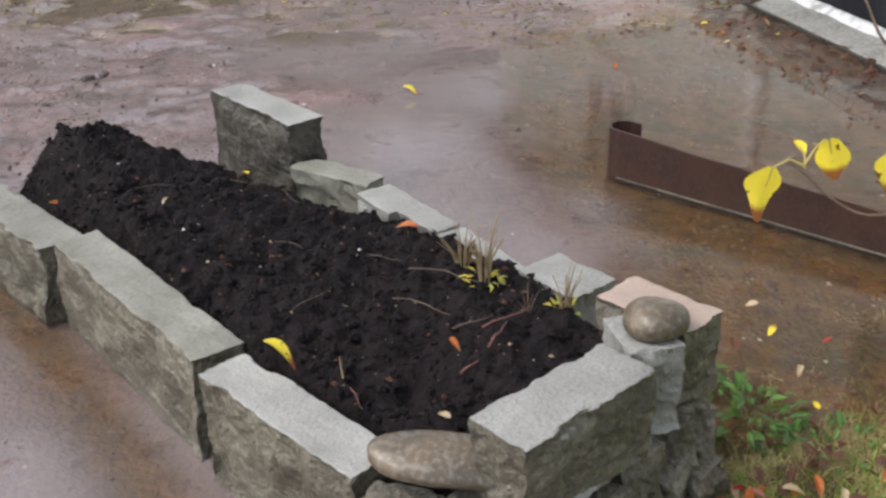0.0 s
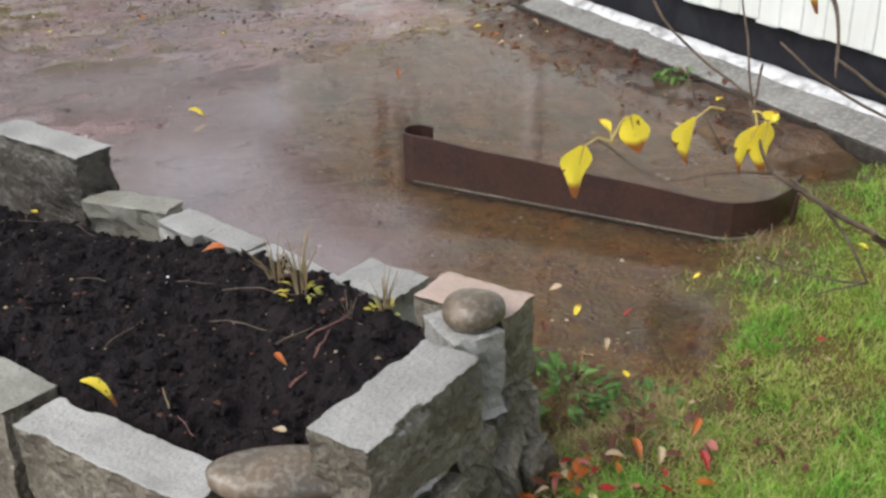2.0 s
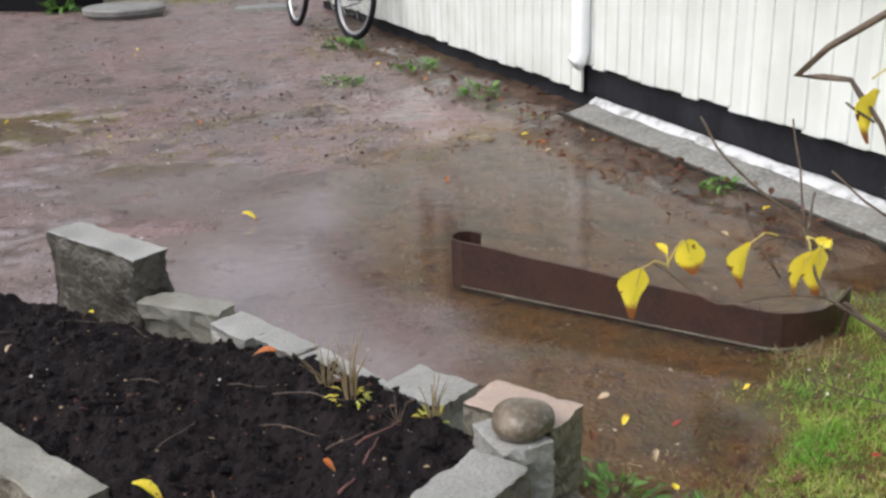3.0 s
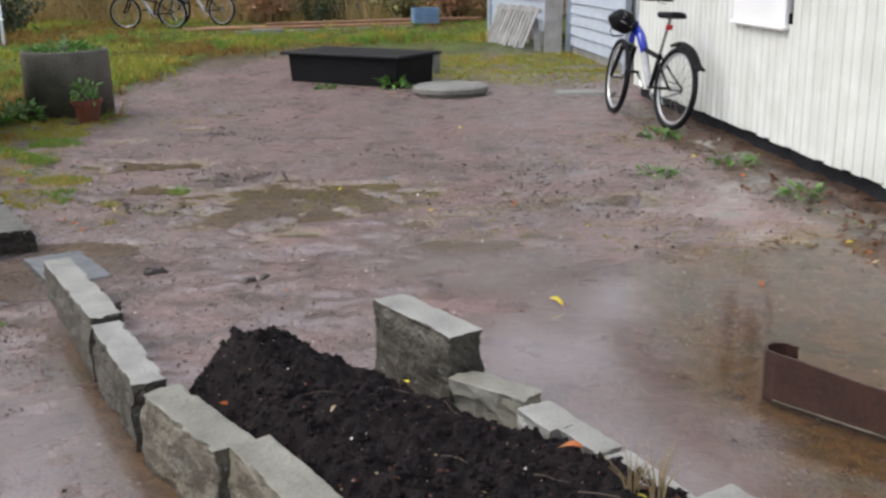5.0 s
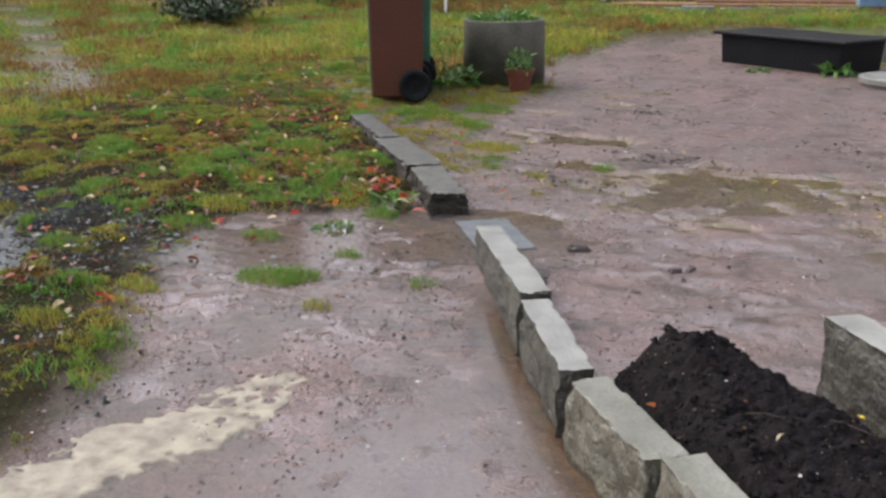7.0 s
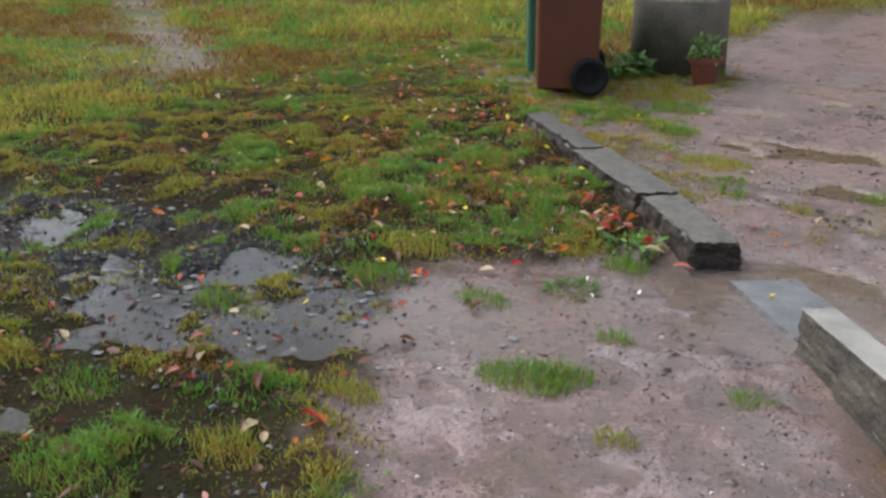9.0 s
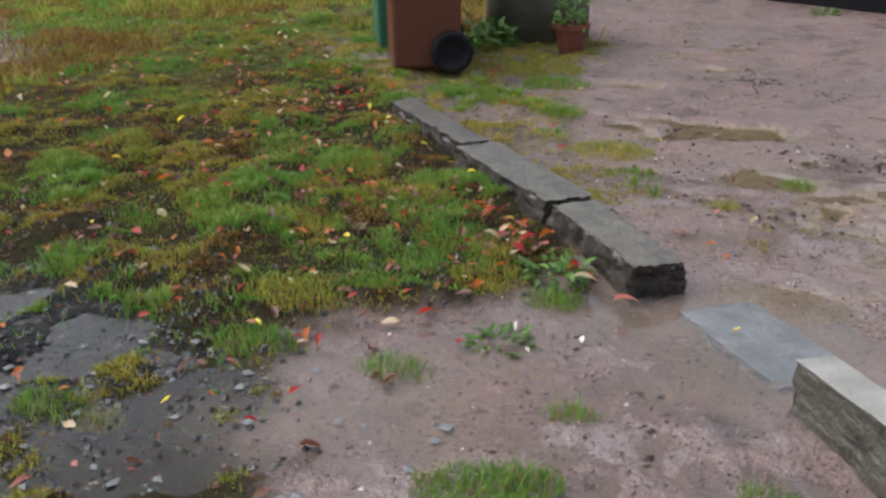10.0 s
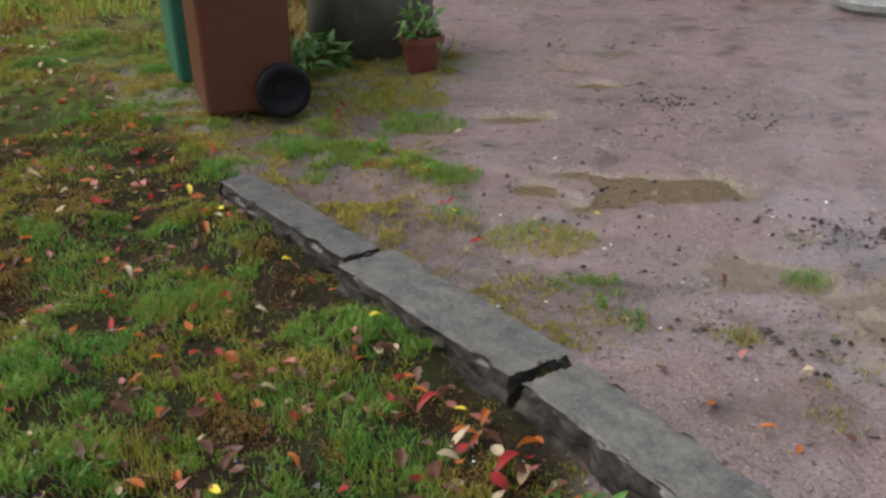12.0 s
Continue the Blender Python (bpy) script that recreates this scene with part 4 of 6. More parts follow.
def wheel_disc(r, w):
    return lathe([(0, -w / 2), (r * 0.72, -w / 2), (r * 0.94, -w / 2), (r, -w / 3), (r, w / 3), (r * 0.94, w / 2), (r * 0.72, w / 2), (r * 0.66, w / 3), (0, w / 3)], 28)


wheelie_bin(pose(-4.515, 8.33, 0.055, 0, 0, 27), BIN_BROWN, BIN_BROWN, "brown plastic wheeled bin standing on mossy turf", 0.43, 0.50)
wheelie_bin(pose(-4.85, 9.00, 0.06, 0, 0, 27), BIN_GREEN, BIN_GREEN, "green plastic wheeled bin behind the brown one", 0.54, 0.54)


def black_box():
    ob = thing("storage_box", pose(-1.73, 12.27, 0.03, 0, 0, -30), "low black plastic box with a wet overhanging lid on gravel", "box")
    part("body", box((1.52, 0.70, 0.33), (0, 0, 0.165), bevel=0.012, top=(1.03, 1.03)), BLACK, ob)
    lid = part("lid", box((1.68, 0.80, 0.022), (0, 0, 0.343), bevel=0.006), BLACK_TOP, ob, "wet dark lid reflecting the sky")
    part("edge", box((1.72, 0.84, 0.03), (0, 0, 0.332), bevel=0.008), BLACK, lid)


def well_cover():
    ob = thing("well_cover", pose(-0.62, 11.05, 0.02), "round grey concrete cover lying on the gravel", "cover")
    part("disc", lathe([(0, 0), (0.34, 0), (0.352, 0.03), (0.36, 0.04)], 40), CONCRETE, ob)
    part("rim", lathe([(0.36, 0.04), (0.39, 0.05), (0.395, 0.095), (0.375, 0.108), (0.33, 0.108), (0.31, 0.10), (0, 0.103)], 40), CONCRETE, ob)


def leaf_shape(length, width, fold=0.25, droop=0.25, n=7):
    """A pointed blade along y: places, quads and how far along each lies."""
    co, along, quads = [], [], []
    for i in range(n + 1):
        t = i / n
        w = width * (math.sin(math.pi * min(1, t * 0.92 + 0.04)) ** 0.8) * (1 - 0.35 * t) * 1.15
        for s in (-1, -0.5, 0, 0.5, 1):
            co.append((s * w / 2, t * length, fold * abs(s) * w - droop * length * t * t + 0.03 * width * math.sin(9 * t + 3 * s)))
            along.append(t)
    for i in range(n):
        for k in range(4):
            a = i * 5 + k
            quads.append((a, a + 1, a + 6, a + 5))
    return np.array(co), np.array(quads), np.array(along)


def leafy(name, material, parent, count, radius, rise, size, seed, label="", spread=1.0):
    """A clump of separate curved leaves on thin stalks, as one part."""
    rnd = random.Random(seed)
    cos, qs, als, n = [], [], [], 0
    for _ in range(count):
        l = size * rnd.uniform(0.6, 1.25)
        co, q, al = leaf_shape(l, l * rnd.uniform(0.35, 0.55), rnd.uniform(0.1, 0.4), rnd.uniform(0.1, 0.7), 4)
        r, a = radius * math.sqrt(rnd.random()), rnd.uniform(0, 2 * math.pi)
        m = pose(r * math.cos(a), r * math.sin(a), rise * rnd.random() * (1.15 - r / radius * 0.6), rnd.uniform(-20, 70) * spread, rnd.uniform(-25, 25), math.degrees(a) - 90 + rnd.uniform(-50, 50))
        cos.append(np.array([m @ Vector(c) for c in co]))
        qs.append(q + n)
        als.append(al)
        n += len(co)
    ob = raw_mesh(name, np.concatenate(cos), np.concatenate(qs), material, [("along", np.concatenate(als))])
    ob.parent = parent
    if label:
        ob["label"] = label
    return ob


def planter():
    ob = thing("planter", pose(-4.10, 9.70, 0.03), "round weathered concrete ring planted with green leaves", "planter")
    part("ring", lathe([(0.34, 0), (0.395, 0.0), (0.385, 0.60), (0.377, 0.612), (0.345, 0.612), (0.335, 0.59), (0.33, 0.5)], 48), PLANTER, ob, "", True)
    part("soil", lathe([(0.335, 0.52), (0.2, 0.54), (0.0, 0.55)], 24), SOIL, ob)
    leafy("foliage", LEAF_GREEN, ob, 260, 0.30, 0.15, 0.09, 5).location = (0, 0, 0.53)
    return ob


def flower_pot():
    ob = thing("flower_pot", pose(-3.70, 9.13, 0.05), "terracotta pot with a leafy green plant by the planter", "flower pot")
    part("pot", lathe([(0, 0), (0.085, 0), (0.115, 0.16), (0.13, 0.165), (0.133, 0.205), (0.118, 0.205), (0.112, 0.17), (0, 0.17)], 28), TERRACOTTA, ob)
    part("soil", lathe([(0.112, 0.18), (0, 0.185)], 20), SOIL, ob)
    leafy("foliage", LEAF_GREEN, ob, 90, 0.11, 0.22, 0.06, 7).location = (0, 0, 0.18)


black_box()
well_cover()
planter()
flower_pot()
WEEDS = "leafy weeds on the wet turf"
for i, (x, y, r, h, s, c, lab) in enumerate([(-4.42, 9.12, 0.26, 0.20, 0.10, 160, "dark green leafy plant beside the concrete ring"),
                                             (-1.25, 11.62, 0.13, 0.12, 0.12, 40, "bright green weed at the foot of the black box"),
                                             (-2.05, 11.6, 0.14, 0.03, 0.07, 40, "flat green weed in the gravel before the box"),
                                             (0.86, 2.10, 0.13, 0.06, 0.032, 130, "low green weeds between the bed and the mud"),
                                             (0.76, 2.27, 0.09, 0.05, 0.028, 80, "low green weeds at the flooded corner of the bed"),
                                             (0.98, 1.96, 0.10, 0.04, 0.028, 60, "low green weeds between the bed and the mud"),
                                             (1.50, 7.2, 0.16, 0.06, 0.05, 70, "green weed on the bare strip along the house"),
                                             (1.68, 6.2, 0.12, 0.06, 0.045, 50, "green weed on the bare strip along the house"),
                                             (0.95, 6.95, 0.14, 0.02, 0.05, 50, "flattened yellow-green weed on wet gravel"),
                                             (2.14, 4.05, 0.08, 0.05, 0.035, 50, "green weed at the concrete ledge of the house"),
                                             (-2.80, 5.12, 0.11, 0.07, 0.05, 80, "broad-leaved green weed beside the kerb stone"),
                                             (-2.86, 4.62, 0.10, 0.03, 0.035, 70, "low green weed in the wet gravel"),
                                             (1.15, 8.3, 0.14, 0.06, 0.06, 50, "green weed under the bicycle")]):
    w = thing("weed", pose(x, y, float(height(np.array([x]), np.array([y]))[0])), lab, "weed", WEEDS)
    leafy("leaves", LEAF_GREEN, w, c, r, h, s, 60 + i)


# ---------------------------------------------------------------- bicycles
GREYFRAME = mat("frame_silver", (0.42, 0.43, 0.45), 0.35, (0.34, 0.35, 0.37), 10)


def ring(r, thick, sides=8, n=36):
    return tube([(r * math.cos(2 * math.pi * k / n), 0, r * math.sin(2 * math.pi * k / n)) for k in range(n)], thick, sides, True)


def wheel(parent, x, turn=0.0, r=0.33):
    hub = part("wheel", tube([(0, -0.05, 0), (0, 0.05, 0)], 0.018, 10), CHROME, parent)
    hub.matrix_local = pose(x, 0, r, 0, 0, turn)
    part("tyre", ring(r - 0.024, 0.024), RUBBER, hub)
    part("rim", ring(r - 0.055, 0.012, 6), SILVER, hub)
    bm = bmesh.new()
    for k in range(24):
        a = 2 * math.pi * k / 24
        add_tube(bm, [(0.015 * math.cos(a + 1), 0.03 * (-1) ** k, 0.015 * math.sin(a + 1)), ((r - 0.06) * math.cos(a), 0, (r - 0.06) * math.sin(a))], 0.0014, 4)
    part("spokes", bm, CHROME, hub)
    return hub


def bicycle(m, main, second, label, turn=0.0):
    """Rear wheel over the origin, front along x."""
    ob = thing("bicycle", m, label, "bicycle", "bicycles")
    wheel(ob, 0.0)
    wheel(ob, 1.06, turn)
    frame_ = part("frame", tube([(0.845, 0, 0.78), (0.72, 0, 0.70), (0.60, 0, 0.57)], [0.035, 0.04, 0.034], 12), main, ob, "", True)
    part("down_tube", tube([(0.62, 0, 0.58), (0.52, 0, 0.42), (0.42, 0, 0.29)], [0.034, 0.03, 0.028], 12), second, frame_)
    part("head_tube", tube([(0.84, 0, 0.82), (0.89, 0, 0.64)], 0.024, 10), main, frame_)
    part("seat_tube", tube([(0.42, 0, 0.29), (0.33, 0, 0.58)], 0.02, 10), BLACK, frame_)
    part("top_tube", tube([(0.34, 0, 0.55), (0.62, 0, 0.60)], 0.02, 10), BLACK, frame_)
    for s in (-1, 1):
        part("chainstay", tube([(0.40, s * 0.03, 0.30), (0.0, s * 0.06, 0.33)], 0.011, 8), BLACK, frame_)
        part("seatstay", tube([(0.34, s * 0.02, 0.55), (0.0, s * 0.06, 0.33)], 0.01, 8), BLACK, frame_)
    post = part("seat_post", tube([(0.335, 0, 0.57), (0.25, 0, 0.86)], 0.014, 8), CHROME, ob)
    part("reflector", box((0.015, 0.06, 0.045), (0.245, 0, 0.80), (0, -10, 0), 0.006), RED, post, "red rear reflector")
    bm = box((0.26, 0.15, 0.05), (0.22, 0, 0.895), (0, 3, 0), 0.022, top=(0.9, 0.8))
    add_box(bm, (0.14, 0.05, 0.045), (0.38, 0, 0.895), (0, 3, 0), 0.018)
    part("saddle", bm, BLACK, ob)
    fork = part("fork", tube([(0.90, 0, 0.62), (0.92, 0, 0.58)], 0.03, 8), BLACK, ob)
    for s in (-1, 1):
        part("blade", tube([(0.915, s * 0.06, 0.60), (0.98, s * 0.065, 0.46), (1.06, s * 0.065, 0.33)], [0.02, 0.02, 0.014], 8), BLACK, fork)
    bars = part("handlebar", tube([(0.80, -0.29, 1.03), (0.85, -0.10, 1.01), (0.86, 0.10, 1.01), (0.80, 0.29, 1.03)], 0.013, 8), BLACK, ob)
    part("stem", tube([(0.84, 0, 0.82), (0.86, 0, 1.01)], 0.017, 8), SILVER, bars)
    for s in (-1, 1):
        part("grip", tube([(0.828, s * 0.20, 1.022), (0.80, s * 0.295, 1.03)], 0.019, 10), RUBBER, bars)
        part("brake_lever", tube([(0.85, s * 0.16, 1.01), (0.89, s * 0.20, 1.0), (0.87, s * 0.27, 0.985)], 0.006, 6), CHROME, bars)
    arc = [(0.36 * math.cos(a), 0, 0.33 + 0.36 * math.sin(a)) for a in [radians(v) for v in range(70, 165, 12)]]
    arc[-1] = (arc[-1][0] - 0.03, 0, arc[-1][2] + 0.03)
    bm = bmesh.new()
    for s in (-0.022, 0.0, 0.022):
        add_tube(bm, [(x, s, z - abs(s) * 0.4) for x, _, z in arc], 0.014, 6)
    part("mudguard", bm, BLACK, ob)
    crank = part("crank", tube([(0.30, -0.075, 0.17), (0.42, -0.07, 0.29)], 0.011, 8), CHROME, ob)
    ring_ = part("chainring", ring(0.09, 0.006, 5, 24), CHROME, crank)
    ring_.matrix_local = pose(0.42, -0.05, 0.29)
    part("crank_arm", tube([(0.42, 0.07, 0.29), (0.54, 0.075, 0.41)], 0.011, 8), CHROME, crank)
    for x, y, z in ((0.30, -0.12, 0.17), (0.54, 0.12, 0.41)):
        part("pedal", box((0.09, 0.08, 0.02), (x, y, z), bevel=0.004), BLACK, crank)
    part("chain", tube([(0.42, -0.05, 0.38), (0.0, -0.05, 0.36), (-0.03, -0.05, 0.33), (0.0, -0.05, 0.30), (0.42, -0.05, 0.20)], 0.005, 5), RUBBER, ob)
    return ob


bicycle(pose(1.27, 8.62, 0.03, 7, 0, 109.6), BLUE, GREYFRAME, "blue and silver mountain bicycle leaning by the white wall", -10)
bicycle(pose(-6.75, 21.1, 0.12, -6, 0, 168), SILVER, SILVER, "old silver bicycle parked beyond the timber", 12)
bicycle(pose(-6.05, 22.1, 0.12, 5, 0, 160), GREY_WOOD, SILVER, "grey bicycle parked in the dry grass", -15)


def helmet():
    ob = thing("bicycle_helmet", pose(0.955, 9.42, 0.84, 62, 25, 15), "black vented cycling helmet hanging on the handlebar", "helmet")
    bm = bmesh.new()
    bmesh.ops.create_uvsphere(bm, u_segments=20, v_segments=12, radius=0.5)
    for v in bm.verts:
        rib = 1 + 0.05 * math.cos(6 * math.atan2(v.co.y, v.co.x))
        v.co = Vector((v.co.x * 0.25 * rib, v.co.y * 0.19 * rib, max(v.co.z, -0.12) * 0.25))
    part("shell", bm, BLACK, ob, "", True)
    for k in range(5):
        part("vent", box((0.12, 0.012, 0.02), (0.01, -0.056 + 0.028 * k, 0.108 - 0.012 * abs(k - 2)), (0, 8, 0), 0.004), GREY_WOOD, ob)
    part("strap", tube([(0.05, -0.10, -0.02), (0.02, -0.06, -0.16), (0.0, 0.0, -0.20), (0.02, 0.06, -0.16), (0.05, 0.10, -0.02)], 0.006, 5), BLACK, ob)


helmet()


# ---------------------------------------------------------------- far end of the yard
def plank(a, b, w, z, label, material=None):
    d = Vector((b[0] - a[0], b[1] - a[1]))
    ob = part("plank", box((d.length, w, 0.045), bevel=0.004), material or TIMBER)
    ob.matrix_world = pose((a[0] + b[0]) / 2, (a[1] + b[1]) / 2, z, random.Random(int(d.length * 99)).uniform(-3, 3), 0, math.degrees(math.atan2(d.y, d.x)))
    tagged(ob, label, "plank", "timber stacked at the yard's end")


for k in range(4):
    plank((-6.3 + 0.1 * k, 20.2 + 0.17 * k), (-1.6 - 0.2 * k, 21.35 + 0.17 * k), 0.16, 0.16 + 0.0 * k, "long reddish-brown plank lying in the grass")
for k in range(3):
    plank((-4.8 + 0.3 * k, 20.75 + 0.16 * k), (-0.6 - 0.5 * k, 21.9 + 0.14 * k), 0.15, 0.215, "long reddish-brown plank on top of the timber pile")
for k in range(3):
    plank((-5.2 + 1.1 * k, 19.9 + 0.4 * k), (-4.1 + 1.1 * k, 20.1 + 0.5 * k), 0.12, 0.115, "short grey batten before the timber pile", GREY_WOOD)
plank((-4.2, 22.9), (-3.3, 23.3), 0.07, 0.42, "pale stick poking out of the dry grass", GREY_WOOD)
stone("broken grey concrete block by the timber", (-4.35, 18.9), (0.55, 0.32), 10, (0.03, 0.24), CONCRETE, 0.01, 5, "concrete_block", seed=71)
stone("small grey block behind the black box", (-1.05, 13.1), (0.32, 0.2), -20, (0.02, 0.27), CONCRETE, 0.01, 5, "concrete_block", seed=72)
stone("flat stone lying beside the house corner", (0.75, 10.9), (0.6, 0.28), -10, (0.0, 0.07), CONCRETE, 0.01, 5, "stone_slab", seed=73)


def crate(m):
    ob = thing("plastic_crate", m, "faded blue plastic crate among the timber", "crate")
    blue = mat("crate_blue", (0.16, 0.27, 0.42), 0.5, (0.12, 0.2, 0.33), 5)
    for s in (-1, 1):
        part("side", box((0.5, 0.02, 0.30), (0, s * 0.18, 0.15), bevel=0.004), blue, ob)
        part("side", box((0.02, 0.34, 0.30), (s * 0.24, 0, 0.15), bevel=0.004), blue, ob)
    part("bottom", box((0.46, 0.34, 0.02), (0, 0, 0.012)), blue, ob)


crate(pose(-1.70, 21.2, 0.17, 0, 0, 15))


def white_chair():
    ob = thing("garden_chair", pose(-8.55, 17.1, 0.10, 0, 0, 25), "white-painted wooden garden chair on the lawn", "chair")
    for x in (-0.19, 0.19):
        for y in (-0.19, 0.19):
            part("leg", box((0.045, 0.045, 0.44 if y < 0 else 0.85), (x, y, 0.22 if y < 0 else 0.425), bevel=0.004), TRIM_WHITE, ob)
        part("side_rail", box((0.025, 0.36, 0.05), (x, 0, 0.18), bevel=0.003), TRIM_WHITE, ob)
    for k in range(5):
        part("seat_slat", box((0.46, 0.075, 0.02), (0, -0.18 + 0.09 * k, 0.45), bevel=0.003), TRIM_WHITE, ob)
    for k in range(4):
        part("back_slat", box((0.05, 0.02, 0.36), (-0.14 + 0.093 * k, 0.19, 0.66), bevel=0.003), TRIM_WHITE, ob)
    part("top_rail", box((0.44, 0.03, 0.07), (0, 0.19, 0.85), bevel=0.004), TRIM_WHITE, ob)


white_chair()


def blue_tarp():
    navy = mat("navy_tarp", (0.012, 0.018, 0.07), 0.4, (0.008, 0.012, 0.045), 5, bump=0.3, bump_scale=12)
    ob = thing("tarpaulin", pose(-12.1, 17.9, 0.10, 0, 0, 20), "dark blue tarpaulin sagging between two posts", "tarpaulin")
    bm = bmesh.new()
    n = 14
    rows = [[bm.verts.new((-0.95 + 1.7 * i / n, -0.5 + 1.0 * k / n, 0.06 + 0.55 * (i / n) ** 1.3 * (1 - 0.5 * abs(2 * k / n - 1) ** 2) + 0.05 * noise.noise((i * 0.5, k * 0.5, 1)))) for k in range(n + 1)] for i in range(n + 1)]
    for r, s in zip(rows, rows[1:]):
        for k in range(n):
            bm.faces.new((r[k], s[k], s[k + 1], r[k + 1]))
    bmesh.ops.solidify(bm, geom=bm.faces[:], thickness=0.01)
    part("sheet", bm, navy, ob, "", True)
    for x in (0.50, 0.80):
        part("post", tube([(x, 0, 0), (x + 0.02, 0, 1.3)], 0.035, 8), navy, ob)


blue_tarp()


# ---------------------------------------------------------------- growth
def blades(name, places, lengths, widths, seed, material, lean=0.55, label="", category="grass", kind="stuff"):
    """Many thin bent blades in one mesh."""
    rng = np.random.RandomState(seed)
    n = len(places)
    a, b = rng.uniform(0, 2 * np.pi, n), rng.uniform(0, 2 * np.pi, n)
    side = np.stack([np.cos(a), np.sin(a), np.zeros(n)], -1) * (widths / 2)[:, None]
    out = np.stack([np.cos(b), np.sin(b), np.zeros(n)], -1) * (lengths * lean * rng.uniform(0.2, 1.3, n))[:, None]
    up = np.zeros((n, 3))
    up[:, 2] = lengths
    mid = places + up * 0.6 + out * 0.35
    tip = places + up * 0.9 + out
    co = np.stack([places - side, places + side, mid - side * 0.7, mid + side * 0.7, tip], 1).reshape(-1, 3)
    base = (np.arange(n) * 5)[:, None, None]
    tris = (base + np.array([[0, 1, 3], [0, 3, 2], [2, 3, 4]])[None]).reshape(-1, 3)
    ob = raw_mesh(name, co, tris, material, smooth_it=False)
    return tagged(ob, label, category, kind=kind)


def grass_material(name, a, b, c, scale=2.2):
    m = mat(name, a, 0.5, b, scale, island=0.4, spread=(0.42, 0.6), spec=0.3)
    n, l = m.node_tree.nodes, m.node_tree.links
    bs = n["Principled BSDF"]
    hs = bs.inputs["Base Color"].links[0].from_node
    geo = n.new("ShaderNodeNewGeometry")
    mx = n.new("ShaderNodeMix")
    mx.data_type = "RGBA"
    r = n.new("ShaderNodeMapRange")
    r.inputs["From Min"].default_value, r.inputs["From Max"].default_value = 0.78, 0.82
    l.new(geo.outputs["Random Per Island"], r.inputs["Value"])
    l.new(r.outputs["Result"], mx.inputs["Factor"])
    l.new(hs.outputs["Color"], mx.inputs["A"])
    mx.inputs["B"].default_value = (*c, 1)
    l.new(mx.outputs["Result"], bs.inputs["Base Color"])
    return thin(m, 0.4)


GRASS_BRIGHT = grass_material("grass_bright", (0.19, 0.44, 0.055), (0.34, 0.48, 0.085), (0.46, 0.45, 0.17), 5.0)
GRASS_YELLOW = grass_material("grass_yellow", (0.33, 0.33, 0.05), (0.42, 0.35, 0.08), (0.24, 0.13, 0.05), 6.0)
GRASS_STRAW = grass_material("grass_straw", (0.42, 0.36, 0.14), (0.56, 0.46, 0.23), (0.24, 0.29, 0.07), 9.0)
GRASS_MOSS = grass_material("grass_moss", (0.255, 0.310, 0.042), (0.36, 0.330, 0.058), (0.21, 0.090, 0.034))
GRASS_RUST = grass_material("grass_rust", (0.26, 0.165, 0.040), (0.31, 0.235, 0.055), (0.17, 0.055, 0.024))
GRASS_TUFT = grass_material("grass_tuft", (0.125, 0.300, 0.044), (0.215, 0.335, 0.052), (0.25, 0.21, 0.06))
GRASS_OLIVE = grass_material("grass_olive", (0.28, 0.355, 0.050), (0.40, 0.370, 0.066), (0.36, 0.21, 0.06))


def scatter(n, x0, x1, y0, y1, accept, seed):
    rng = np.random.RandomState(seed)
    x, y = rng.uniform(x0, x1, n), rng.uniform(y0, y1, n)
    keep = rng.rand(n) < accept(x, y)
    x, y = x[keep], y[keep]
    return np.stack([x, y, height(x, y) - 0.004], -1)


rng = np.random.RandomState(11)
p = scatter(200000, 0.6, 2.9, 0.9, 3.1, lambda x, y: lawn_right(x, y) ** 2 * (0.35 + 0.65 * smooth(fnoise(x, y, 5, 61), 0.35, 0.55)), 1)
tall = 0.55 + 0.9 * smooth(fnoise(p[:, 0], p[:, 1], 7, 62, 3), 0.3, 0.7)
blades("lawn", p, rng.uniform(0.008, 0.034, len(p)) * tall, rng.uniform(0.0018, 0.0036, len(p)), 2, GRASS_BRIGHT, 1.2, "short bright green wet lawn beside the bed")
p = scatter(26000, 0.65, 2.0, 1.6, 3.0, lambda x, y: smooth(lawn_right(x, y + 0.05), 0.0, 0.25) * smooth(1 - lawn_right(x, y - 0.1), 0.0, 0.4) * smooth(fnoise(x, y, 6, 64), 0.4, 0.6), 21)
blades("dead_grass", p, rng.uniform(0.012, 0.045, len(p)), rng.uniform(0.0014, 0.003, len(p)), 22, STRAW, 1.3, "bleached drowned grass at the edge of the lawn")


p = scatter(60000, 0.68, 1.6, 1.4, 2.3, lambda x, y: np.exp(-(((x - 1.02) / 0.27) ** 2 + ((y - 1.84) / 0.24) ** 2)) * smooth(fnoise(x, y, 9, 75), 0.3, 0.5), 25)
blades("dry_moss", p, rng.uniform(0.008, 0.024, len(p)), rng.uniform(0.002, 0.004, len(p)), 26, GRASS_STRAW, 1.2, "yellowing moss and dry grass at the foot of the rubble")


